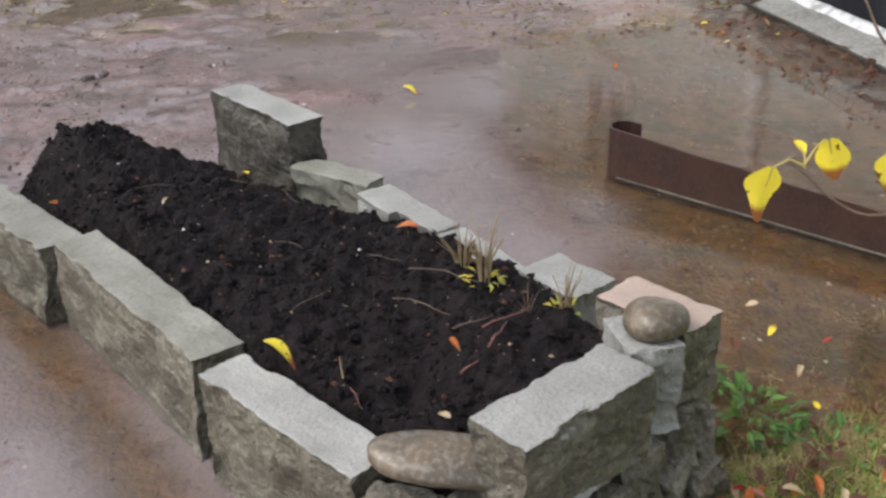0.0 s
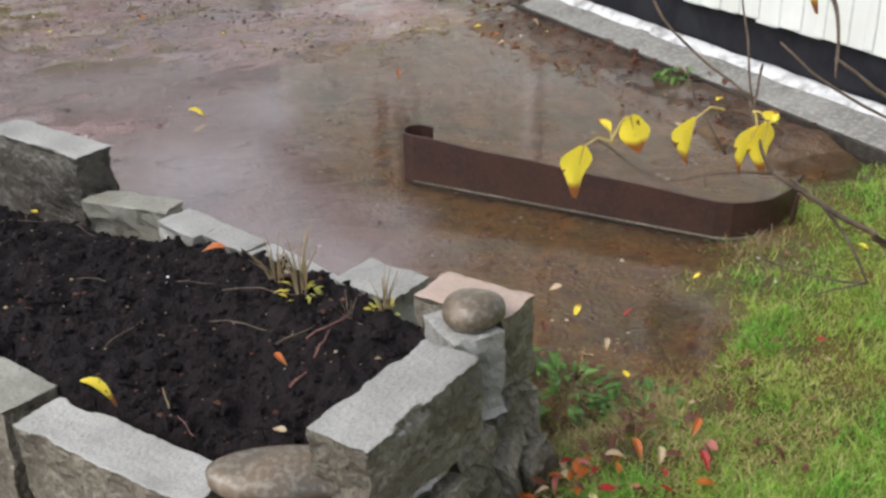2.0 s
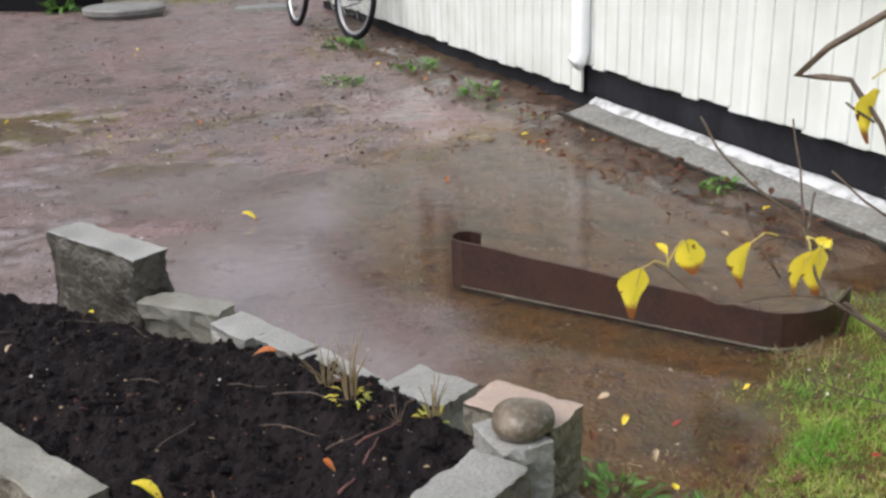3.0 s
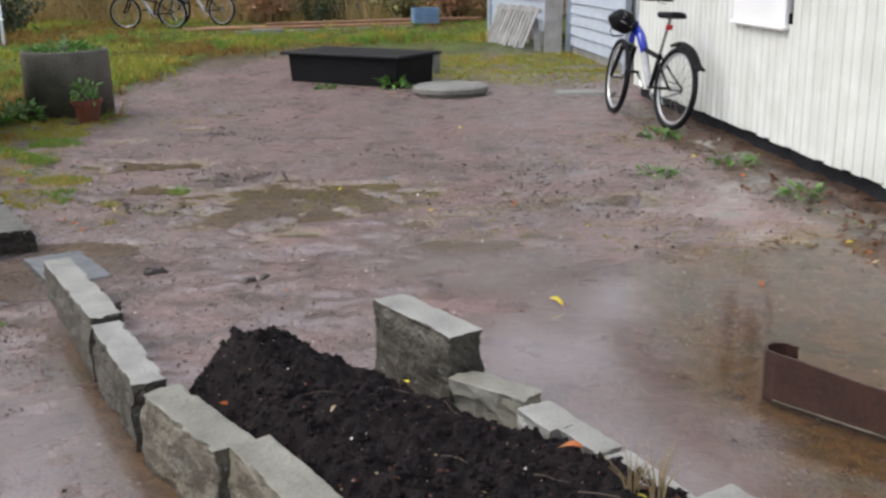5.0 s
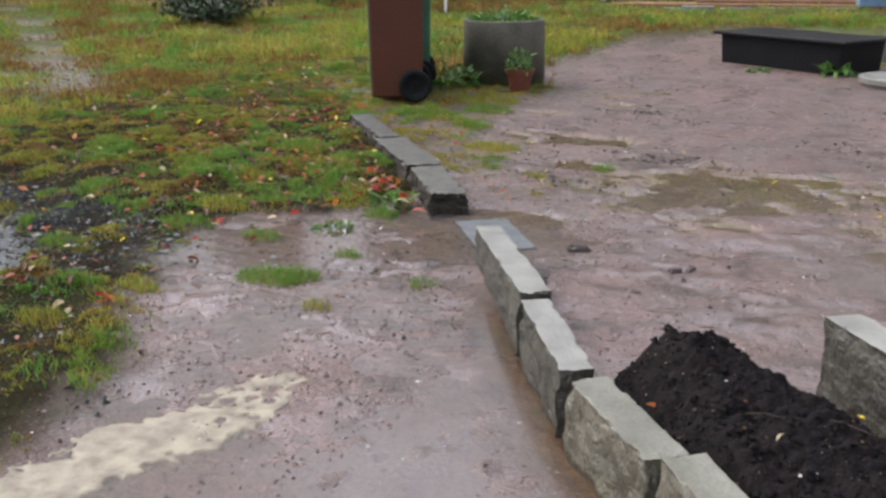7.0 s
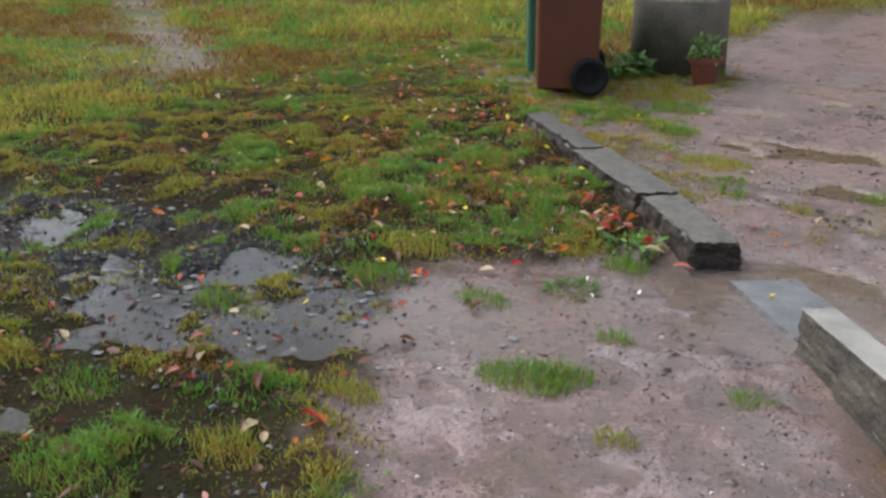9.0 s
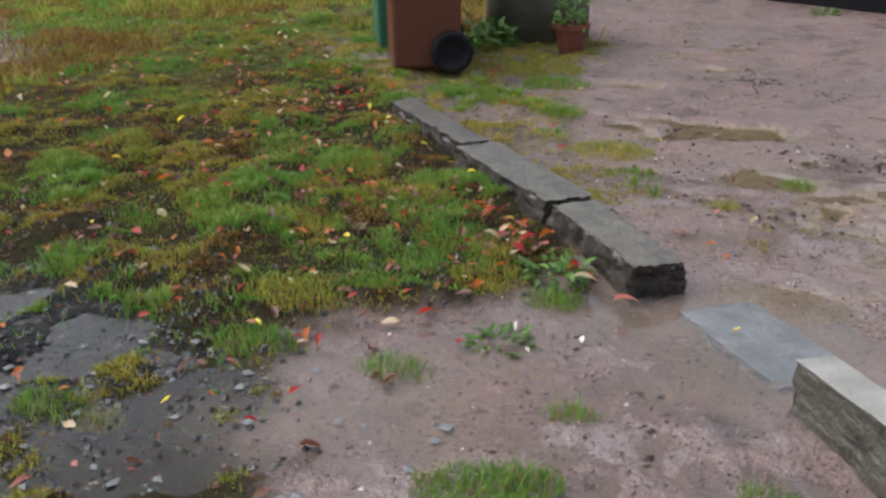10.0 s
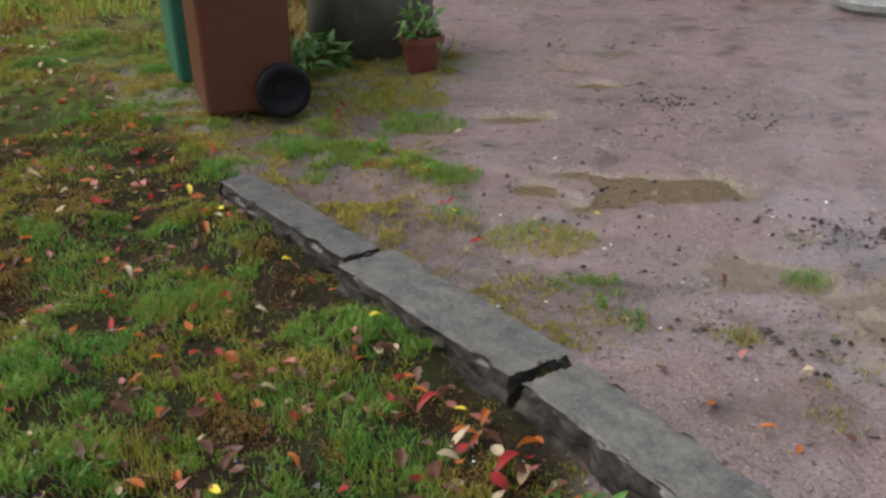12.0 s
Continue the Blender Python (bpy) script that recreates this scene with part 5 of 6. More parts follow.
def moss_cover(x, y):
    wet = wet_hollow(x, y)
    near_kerb = np.exp(-(((x + 3.2) / 0.6) ** 2 + ((y - 4.6) / 0.35) ** 2))
    return lawn_left(x, y) ** 1.5 * smooth(fnoise(x, y, 2.6, 63), 0.22, 0.38) * (0.10 + 0.90 * smooth(fnoise(x, y, 11, 77, 2), 0.38, 0.56)) * (1 - (0.15 + 0.62 * smooth(5.2 - y, 0, 0.9)) * smooth(0.49 - fnoise(x, y, 4.2, 41, 3), 0, 0.06)) * (1 - hollows(x, y)) * (1 - 0.93 * smooth(wet, 0.15, 0.6) * smooth(fnoise(x, y, 6, 69, 2), 0.40, 0.56)) * (1 - 0.6 * near_kerb)


p = scatter(1000000, -7.2, -1.9, 1.6, 10.0, moss_cover, 3)
mound = smooth(fnoise(p[:, 0], p[:, 1], 4.2, 41, 3), 0.3, 0.7)
patch_of = fnoise(p[:, 0], p[:, 1], 3.0, 71, 3)
rust_of = fnoise(p[:, 0], p[:, 1], 4.5, 73, 3)
sort = np.where(patch_of > 0.58, 1, np.where(rust_of > 0.59, 2, 0))
sort = np.where((yard_side(p[:, 0], p[:, 1]) > 0.5) & (sort != 1), 3, sort)
for k, (material, lo, hi, text) in enumerate(((GRASS_MOSS, 0.010, 0.030, "olive moss and turf, flooded in places"), (GRASS_TUFT, 0.016, 0.042, "fresh green patches in the mossy turf"), (GRASS_RUST, 0.008, 0.022, "rust-brown patches in the mossy turf"), (GRASS_YELLOW, 0.008, 0.028, "thin yellow-green moss on gravel beside the kerb"))):
    q = p[sort == k]
    blades("moss_turf", q, rng.uniform(lo, hi, len(q)) * (0.42 + 0.85 * mound[sort == k]), rng.uniform(0.0035, 0.007, len(q)), 4 + 50 * k, material, 0.9, text)
p = scatter(150000, -3.4, 1.9, 4.2, 10.0, lambda x, y: 0.5 * np.maximum(smooth(fnoise(x, y, 1.1, 66, 4), 0.58, 0.68), 0.8 * smooth(0.9 - np.abs(x + 2.35 + 0.75 * (y - 6.0)), 0, 0.6) * smooth(fnoise(x, y, 3, 76, 3), 0.45, 0.58) * smooth(y, 5.4, 6.0)) * smooth(fnoise(x, y, 8, 68, 2), 0.4, 0.6) * (1 - lawn_left(x, y)), 23)
blades("yard_growth", p, rng.uniform(0.006, 0.022, len(p)), rng.uniform(0.003, 0.006, len(p)), 24, GRASS_MOSS, 0.9, "thin moss and sprouts on the wet gravel")
p = scatter(330000, -22, 2.5, 9.5, 24, lambda x, y: lawn_left(x, y) * (0.3 + 0.7 * smooth(fnoise(x, y, 0.9, 65), 0.35, 0.6)) * (1 - 0.93 * smooth(x, -7.2, -6.4) * smooth(y, 17.8, 18.6)), 5)
clump = 0.4 + 1.2 * smooth(fnoise(p[:, 0], p[:, 1], 1.7, 72, 4), 0.35, 0.65)
fresh = fnoise(p[:, 0], p[:, 1], 0.8, 74, 4)
for k, (pick, material, text) in enumerate(((fresh < 0.46, GRASS_OLIVE, "uneven autumn lawn at the end of the yard"), ((fresh >= 0.46) & (fresh < 0.57), GRASS_TUFT, "fresh green parts of the far lawn"), (fresh >= 0.57, GRASS_RUST, "brown withered parts of the far lawn"))):
    q = p[pick]
    blades("far_lawn", q, rng.uniform(0.03, 0.12, len(q)) * clump[pick], rng.uniform(0.010, 0.022, len(q)), 6 + 40 * k, material, 1.0, text)
p = scatter(170000, -14, -6.6, 2.0, 11, lambda x, y: lawn_left(x, y) * (0.3 + 0.7 * smooth(fnoise(x, y, 0.9, 67), 0.35, 0.6)), 7)
fresh = fnoise(p[:, 0], p[:, 1], 1.1, 78, 4)
for k, (pick, material, text) in enumerate(((fresh < 0.47, GRASS_OLIVE, "uneven mossy lawn beside the yard"), ((fresh >= 0.47) & (fresh < 0.54), GRASS_TUFT, "fresh green parts of the side lawn"), (fresh >= 0.54, GRASS_RUST, "rust-brown parts of the side lawn"))):
    q = p[pick]
    blades("side_lawn", q, rng.uniform(0.02, 0.08, len(q)), rng.uniform(0.008, 0.016, len(q)), 8 + 30 * k, material, 0.8, text)

p = scatter(40000, -2.5, 1.6, 11.2, 19, lambda x, y: far_moss(x, y) ** 2, 27)
blades("far_growth", p, rng.uniform(0.012, 0.045, len(p)), rng.uniform(0.010, 0.020, len(p)), 28, GRASS_OLIVE, 1.0, "thin olive growth on the gravel by the sheds")

TUFT_AT = [(-3.58, 4.71, 0.2, 260), (-3.48, 5.58, 0.24, 420), (-3.32, 5.11, 0.18, 260), (-3.74, 3.84, 0.09, 110), (-3.90, 3.85, 0.12, 120), (-5.69, 7.1, 0.3, 380), (-3.72, 8.55, 0.26, 320), (-2.68, 3.83, 0.16, 260), (-2.60, 3.90, 0.12, 160), (-3.02, 5.05, 0.16, 240), (-2.78, 4.95, 0.10, 120), (-3.25, 5.35, 0.18, 260), (-3.05, 3.45, 0.10, 90),
           (-3.55, 4.35, 0.14, 150), (-3.1, 4.35, 0.12, 130), (-2.95, 6.75, 0.22, 320), (-3.35, 7.35, 0.16, 180), (-3.55, 8.1, 0.22, 240), (-3.95, 8.45, 0.22, 260),
           (-4.1, 7.7, 0.18, 180), (-4.0, 6.1, 0.2, 240), (-3.9, 5.3, 0.2, 240), (-4.5, 6.3, 0.24, 280), (-4.6, 5.2, 0.22, 240), (-5.1, 7.4, 0.25, 260), (-5.4, 6.2, 0.25, 260),
           (-3.4, 2.75, 0.18, 200), (-3.15, 3.05, 0.14, 160), (-3.8, 3.1, 0.16, 160), (-2.55, 4.25, 0.08, 50), (-2.3, 3.6, 0.06, 36), (-2.05, 4.02, 0.07, 40), (-2.05, 6.5, 0.10, 70), (-2.35, 6.05, 0.08, 50)]
for i, (x, y, r, c) in enumerate(TUFT_AT):
    c = int(c * 2.6)
    rg = np.random.RandomState(100 + i)
    rr, aa = r * np.sqrt(rg.rand(c)), rg.uniform(0, 2 * np.pi, c)
    px, py = rr * np.cos(aa), rr * np.sin(aa) * 0.7
    z0 = float(height(np.array([x]), np.array([y]))[0])
    hh = rg.uniform(0.03, 0.075, c) * (1.25 - rr / r * 0.6)
    tuft = thing("grass_tuft", pose(x, y, z0), "tuft of longer green grass on wet ground", "grass tuft", "grass tufts on the flooded turf")
    ob = blades("grass_blade", np.stack([px, py, np.zeros(c) - 0.01], -1), hh, rg.uniform(0.0025, 0.0045, c), 200 + i, GRASS_TUFT if i % 3 else GRASS_OLIVE, 0.7,
                "", "", "stuff")
    ob.parent = tuft


def reeds(name, n, x0, x1, y0, y1, lo, hi, seed, material, label, cover=None):
    g = np.random.RandomState(seed)
    x, y = g.uniform(x0, x1, n), g.uniform(y0, y1, n)
    h = g.uniform(lo, hi, n) * (0.15 + 1.5 * smooth(fnoise(x, y, 0.8, seed), 0.3, 0.8))
    ob = blades(name, np.stack([x, y, height(x, y) - 0.02], -1), h, g.uniform(0.008, 0.022, n), seed + 1, material, 0.95, label, "dry grass")
    return ob


REED = grass_material("reed", (0.62, 0.47, 0.24), (0.52, 0.36, 0.17), (0.38, 0.33, 0.12), 1.2)
reeds("dry_grass", 30000, -30, 6, 22.8, 27.5, 0.4, 1.9, 81, REED, "tall dry straw-coloured grass behind the yard")
reeds("dry_grass", 9000, -26, -11.5, 15.5, 23.5, 0.5, 1.3, 83, REED, "tall dry straw-coloured grass at the lawn's edge")


def shrub(x, y, r, h, count, seed, label, material):
    """A thicket: many thin stems from the ground, set with small leaves."""
    z0 = float(height(np.array([x]), np.array([y]))[0])
    ob = thing("shrub", pose(x, y, z0), label, "shrub", "shrubs behind the yard")
    rnd = random.Random(seed)
    bm = bmesh.new()
    tips = []
    for k in range(26):
        a, q = rnd.uniform(0, 2 * math.pi), r * math.sqrt(rnd.random())
        top = Vector((q * math.cos(a), q * math.sin(a), h * rnd.uniform(0.55, 1.05) * (1.1 - 0.5 * q / r)))
        foot = Vector((top.x * 0.3, top.y * 0.3, 0))
        knee = foot.lerp(top, 0.5) + Vector((rnd.uniform(-0.1, 0.1) * r, rnd.uniform(-0.1, 0.1) * r, 0.1 * h))
        add_tube(bm, [foot, knee, top], [0.014, 0.010, 0.004], 5)
        tips += [foot.lerp(knee, 0.6), knee, knee.lerp(top, 0.5), top]
    tagged(part("stem_tangle", bm, BARK, ob), kind="stuff")
    cos, qs, als, n = [], [], [], 0
    for _ in range(count):
        c = rnd.choice(tips)
        l = rnd.uniform(0.05, 0.12)
        co, q, al = leaf_shape(l, l * 0.5, 0.2, 0.3, 2)
        m = pose(c.x + rnd.gauss(0, 0.13 * r), c.y + rnd.gauss(0, 0.13 * r), max(0.03, c.z + rnd.gauss(0, 0.09 * h)), rnd.uniform(-70, 70), rnd.uniform(-60, 60), rnd.uniform(0, 360))
        cos.append(np.array([m @ Vector(v) for v in co]))
        qs.append(q + n)
        als.append(al)
        n += len(co)
    lv = raw_mesh("leaves", np.concatenate(cos), np.concatenate(qs), material, [("along", np.concatenate(als))])
    lv.parent = ob


LEAF_DARK = mat("leaf_dark", (0.045, 0.075, 0.03), 0.5, (0.03, 0.05, 0.02), 8, island=0.4)
LEAF_RUST = mat("leaf_rust", (0.34, 0.17, 0.08), 0.55, (0.22, 0.12, 0.06), 4, island=0.4)
LEAF_OLIVE = mat("leaf_olive", (0.25, 0.24, 0.08), 0.55, (0.17, 0.155, 0.06), 4, island=0.4)
shrub(-10.4, 13.3, 0.85, 0.62, 2200, 91, "low dark green shrub on the lawn", LEAF_DARK)
for i, (x, y, r, h, mt, lab) in enumerate([(-3.2, 24.4, 1.2, 1.5, LEAF_DARK, "dark green shrub among dry grass"), (-0.6, 24.2, 1.3, 1.5, LEAF_RUST, "rust-leaved shrub among dry grass"),
                                           (-9.6, 24.0, 1.3, 1.4, LEAF_OLIVE, "olive shrub among dry grass"), (-15.2, 18.2, 1.2, 1.5, LEAF_RUST, "reddish shrub at the lawn's edge"),
                                           (-17.6, 17.4, 1.2, 1.7, LEAF_OLIVE, "olive shrub at the lawn's edge"), (-9.4, 19.6, 0.8, 1.0, LEAF_DARK, "dark green shrub at the lawn's edge"),
                                           (-13.6, 20.6, 1.2, 1.7, LEAF_OLIVE, "olive shrub behind the tarpaulin"), (-6.0, 24.6, 1.1, 1.3, LEAF_RUST, "rust-leaved shrub among dry grass"),
                                           (-20.5, 16.2, 1.4, 1.8, LEAF_RUST, "reddish shrub at the lawn's edge"),
                                           (-2.3, 23.0, 0.8, 1.1, LEAF_OLIVE, "olive shrub behind the timber"), (-1.2, 22.9, 0.8, 1.2, LEAF_RUST, "rust-leaved shrub behind the timber"), (-0.2, 22.8, 0.8, 1.1, LEAF_OLIVE, "olive shrub behind the timber"),
                                           (0.7, 22.6, 0.8, 1.2, LEAF_RUST, "rust-leaved shrub beside the lean-to"), (-4.1, 23.2, 0.7, 0.9, LEAF_DARK, "dark green shrub behind the timber"), (-5.2, 23.3, 0.8, 1.0, LEAF_RUST, "rust-leaved shrub behind the timber")]):
    shrub(x, y, r, h, 1300, 300 + i, lab, mt)


def tall_tree(m, seed, h):
    """A full-grown tree for the unseen backdrop: tapered trunk, forking limbs, a loose crown of separate leaves."""
    ob = thing("tree", m, "tall dark autumn tree out of view, added to darken puddle reflections", "tree", "trees round the yard")
    rnd = random.Random(seed)
    part("trunk", tube([(0, 0, -0.1), (0.08, 0.05, h * 0.25), (-0.05, 0.1, h * 0.55), (0.05, 0, h * 0.92)], [0.24, 0.19, 0.12, 0.03], 10), BARK, ob, "", True)
    tips = []
    for k in range(16):
        z = h * rnd.uniform(0.10, 0.85)
        a, l = 2.4 * k, h * rnd.uniform(0.16, 0.34) * (1.15 - z / h)
        end = Vector((l * math.cos(a), l * math.sin(a), z + 0.35 * l))
        part("limb", tube([(0, 0, z), (end.x * 0.5, end.y * 0.5, z + 0.1 * l), end], [0.06, 0.04, 0.012], 6), BARK, ob)
        tips += [(Vector((0, 0, z)).lerp(end, t), 0.35 + 0.3 * l) for t in (0.35, 0.6, 0.85, 1.0)]
    g = np.random.RandomState(seed)
    n = 9000
    pick = g.randint(0, len(tips), n)
    mid = np.array([tips[i][0] for i in pick]) + g.normal(0, 1, (n, 3)) * np.array([tips[i][1] for i in pick])[:, None] * (0.55, 0.55, 0.5)
    u, v = g.normal(0, 1, (n, 3)), g.normal(0, 1, (n, 3))
    u /= np.linalg.norm(u, axis=1)[:, None]
    v -= u * (u * v).sum(1)[:, None]
    v /= np.linalg.norm(v, axis=1)[:, None]
    s = g.uniform(0.14, 0.32, n)[:, None]
    co = np.stack([mid - u * s, mid + v * s * 0.5, mid + u * s, mid - v * s * 0.5], 1).reshape(-1, 3)
    raw_mesh("crown", co, np.arange(4 * n).reshape(-1, 4), LEAF_OLIVE if seed % 2 else LEAF_DARK, smooth_it=False).parent = ob
    return ob


# Out of view; added so that the puddles reflect something dark.
forest = [tall_tree(pose(-4.0, 33.0, 0.1), 901, 12.5), tall_tree(pose(1.0, 31.5, 0.1), 902, 10.5)]
for i, (x, y) in enumerate([(-1.5, 30.5), (-6.5, 30.5), (-9.5, 32.0), (-12.5, 30.0), (-15.0, 30.5), (-20.5, 28.0), (-25.0, 24.5), (-28.5, 19.5), (-30.5, 13.5), (-31.5, 7.5), (-31.0, 1.0), (-7.0, 37.5), (-18.0, 34.0), (-26.0, 29.5)]):
    copy_thing(forest[i % 2], pose(x, y, 0.1, 0, 0, 67 * i))


# ---------------------------------------------------------------- branch over the path
TREE = thing("small_tree", pose(1.25, 0.45, 0.03), "bare-twigged small tree with a few spotted yellow leaves", "tree")
TREE_AT = Vector((1.25, 0.45, 0.03))


def limb(name, points, r0, r1, parent=None):
    pts = [Vector(p) - TREE_AT for p in points]
    fine = []
    for i in range(len(pts) - 1):
        for k in range(3):
            t = k / 3
            a, p0, p1, c = pts[max(i - 1, 0)], pts[i], pts[i + 1], pts[min(i + 2, len(pts) - 1)]
            q = 0.5 * (2 * p0 + (p1 - a) * t + (2 * a - 5 * p0 + 4 * p1 - c) * t * t + (3 * p0 - a - 3 * p1 + c) * t**3)
            fine.append(q + noise.noise_vector(q * 30) * 0.002)
    fine.append(pts[-1])
    n = len(fine) - 1
    return part(name, tube(fine, [(r0 + (r1 - r0) * i / n) * (1 + 0.18 * noise.noise(f * 90)) for i, f in enumerate(fine)], 8), BARK, parent or TREE, "", True)


limb("trunk", [(1.25, 0.45, 0.0), (1.23, 0.47, 0.5), (1.28, 0.45, 1.2), (1.25, 0.42, 2.1)], 0.045, 0.02)
main = limb("branch", [(1.26, 0.46, 0.62), (0.90, 0.70, 0.80), (0.633, 0.884, 0.938), (0.605, 0.90, 0.957), (0.567, 0.921, 0.981), (0.536, 0.939, 1.003)], 0.0042, 0.0015)
limb("twig", [(0.536, 0.939, 1.003), (0.498, 0.950, 1.005), (0.461, 0.956, 0.998), (0.441, 0.965, 1.006), (0.420, 0.978, 1.023), (0.408, 0.982, 1.030)], 0.0014, 0.0007, main)
limb("twig", [(0.536, 0.939, 1.003), (0.531, 0.948, 1.020), (0.527, 0.960, 1.044), (0.523, 0.968, 1.059), (0.492, 0.988, 1.085), (0.470, 1.006, 1.112), (0.461, 1.019, 1.134)], 0.0014, 0.0009, main)
limb("twig", [(0.528, 0.963, 1.050), (0.529, 0.975, 1.078), (0.530, 0.999, 1.131)], 0.0011, 0.0007, main)
limb("twig", [(0.527, 0.961, 1.046), (0.534, 0.967, 1.062), (0.539, 0.973, 1.078)], 0.0012, 0.0010, main)
limb("twig", [(0.525, 0.960, 1.042), (0.512, 0.965, 1.047), (0.497, 0.968, 1.044), (0.487, 0.968, 1.037)], 0.0010, 0.0008, main)
limb("twig", [(0.525, 0.960, 1.042), (0.535, 0.957, 1.040), (0.552, 0.952, 1.030), (0.545, 0.948, 1.018)], 0.0010, 0.0008, main)
limb("twig", [(0.505, 0.957, 1.015), (0.490, 0.985, 1.055), (0.487, 0.995, 1.075)], 0.0012, 0.0008, main)
limb("twig", [(0.548, 0.934, 0.999), (0.578, 0.913, 0.969), (0.591, 0.896, 0.941), (0.597, 0.887, 0.923)], 0.0013, 0.0010, main)
limb("twig", [(0.597, 0.887, 0.923), (0.568, 0.896, 0.927), (0.532, 0.911, 0.938), (0.516, 0.919, 0.946)], 0.0010, 0.0006, main)
limb("twig", [(0.597, 0.887, 0.923), (0.572, 0.893, 0.919), (0.550, 0.895, 0.914)], 0.0009, 0.0006, main)
limb("twig", [(0.487, 0.953, 1.000), (0.487, 0.951, 0.992)], 0.0009, 0.0008, main)
high = limb("branch", [(1.26, 0.44, 1.55), (0.85, 0.75, 1.42), (0.565, 1.013, 1.182), (0.578, 0.999, 1.158), (0.595, 0.980, 1.125), (0.598, 0.968, 1.101), (0.591, 0.954, 1.067)], 0.004, 0.0010)
limb("twig", [(0.593, 0.960, 1.081), (0.605, 0.952, 1.071), (0.619, 0.943, 1.059), (0.660, 0.915, 1.030)], 0.0012, 0.0016, high)
limb("twig", [(0.572, 0.993, 1.142), (0.583, 0.986, 1.133), (0.591, 0.982, 1.127)], 0.0009, 0.0012, high)
limb("twig", [(0.552, 0.975, 1.092), (0.590, 0.951, 1.059), (0.640, 0.918, 1.030)], 0.0009, 0.0014, high)


def tree_leaf(at, length, width, rx, ry, rz, fold, twig):
    """A hanging blade; its stem end lies at the given place, its stalk springs from the twig."""
    co, q, al = leaf_shape(length, width, fold, 0.22, 9)
    co[:, 0] *= 1.0 + 0.25 * np.sin(7 * al + length * 300)
    ob = raw_mesh("leaf", co, q, LEAF_YELLOW, [("along", al)])
    ob.parent = TREE
    ob["label"] = "yellow leaf with brown spots and tip"
    m = Matrix.Translation(Vector(at) - TREE_AT) @ pose(0, 0, 0, rx, ry, rz)
    ob.matrix_local = m
    a, c = m.inverted() @ (Vector(twig) - TREE_AT), Vector((0, 0, 0))
    bow = (a + c) / 2 + (m.inverted().to_3x3() @ Vector((0, 0, 0.25 * (a - c).length)))
    part("stalk", tube([a, bow, c, (0, length * 0.45, -0.22 * length * 0.2 + 0.0004)], [0.0009, 0.0008, 0.0007, 0.0003], 6), LEAF_STALK, ob)


LEAF_STALK = mat("leaf_stalk", (0.50, 0.42, 0.10), 0.5, (0.38, 0.28, 0.07), 30)
tree_leaf((0.399, 0.982, 1.026), 0.040, 0.025, -82, 12, 8, 0.22, (0.420, 0.978, 1.028))
tree_leaf((0.435, 0.980, 1.046), 0.030, 0.024, -74, -14, -25, 0.30, (0.420, 0.978, 1.030))
tree_leaf((0.484, 0.968, 1.043), 0.036, 0.024, -80, 16, 30, 0.35, (0.505, 0.965, 1.048))
tree_leaf((0.527, 0.952, 1.036), 0.038, 0.020, -68, 26, 48, 0.40, (0.527, 0.960, 1.046))
tree_leaf((0.534, 0.950, 1.039), 0.040, 0.027, -84, 4, 12, 0.22, (0.527, 0.960, 1.046))
tree_leaf((0.536, 0.955, 1.036), 0.020, 0.012, 25, 10, -55, 0.30, (0.545, 0.953, 1.036))
tree_leaf((0.421, 0.984, 1.034), 0.016, 0.009, 40, 0, 30, 0.30, (0.420, 0.978, 1.026))
tree_leaf((0.594, 0.985, 1.152), 0.042, 0.024, -78, 10, 25, 0.35, (0.588, 0.988, 1.150))
tree_leaf((0.615, 0.980, 1.168), 0.044, 0.026, -80, -8, 10, 0.30, (0.590, 0.990, 1.160))


# ---------------------------------------------------------------- fallen leaves
CHALK = mat("white_chip", (0.62, 0.60, 0.56), 0.45, (0.5, 0.45, 0.4), 6, island=0.2)
LEAF_RED = gradient_leaf("leaf_red", (0.42, 0.03, 0.025), (0.16, 0.012, 0.012), (0.25, 0.05, 0.03))
LEAF_ORANGE = gradient_leaf("leaf_orange", (0.55, 0.15, 0.025), (0.22, 0.06, 0.015), (0.40, 0.18, 0.05))
LEAF_PALE = gradient_leaf("leaf_pale", (0.62, 0.50, 0.32), (0.38, 0.25, 0.14), (0.5, 0.35, 0.2))
LEAF_BROWN = gradient_leaf("leaf_brown", (0.14, 0.055, 0.03), (0.06, 0.028, 0.018), (0.2, 0.09, 0.05))
LEAF_PINK = gradient_leaf("leaf_pink", (0.55, 0.20, 0.17), (0.35, 0.12, 0.10), (0.4, 0.2, 0.14))
SHAPES = {}
for key, material, colour in (("red", LEAF_RED, "wine-red"), ("orange", LEAF_ORANGE, "orange"), ("pale", LEAF_PALE, "pale buff"), ("brown", LEAF_BROWN, "brown"), ("pink", LEAF_PINK, "faded pink"), ("yellow", LEAF_YELLOW, "yellow"), ("white", CHALK, "white")):
    SHAPES[key] = []
    for k in range(3):
        l = 0.042 + 0.007 * k
        co, q, al = leaf_shape(l, l * (0.62 - 0.1 * k), 0.12 + 0.16 * k, (0.25, -0.25, 0.5)[k], 5)
        co[:, 1] -= l / 2
        co[:, 2] -= co[:, 2].min()
        ob = raw_mesh("fallen_leaf", co, q, material, [("along", al)])
        SHAPES[key].append((ob.data, colour))
        bpy.data.objects.remove(ob)


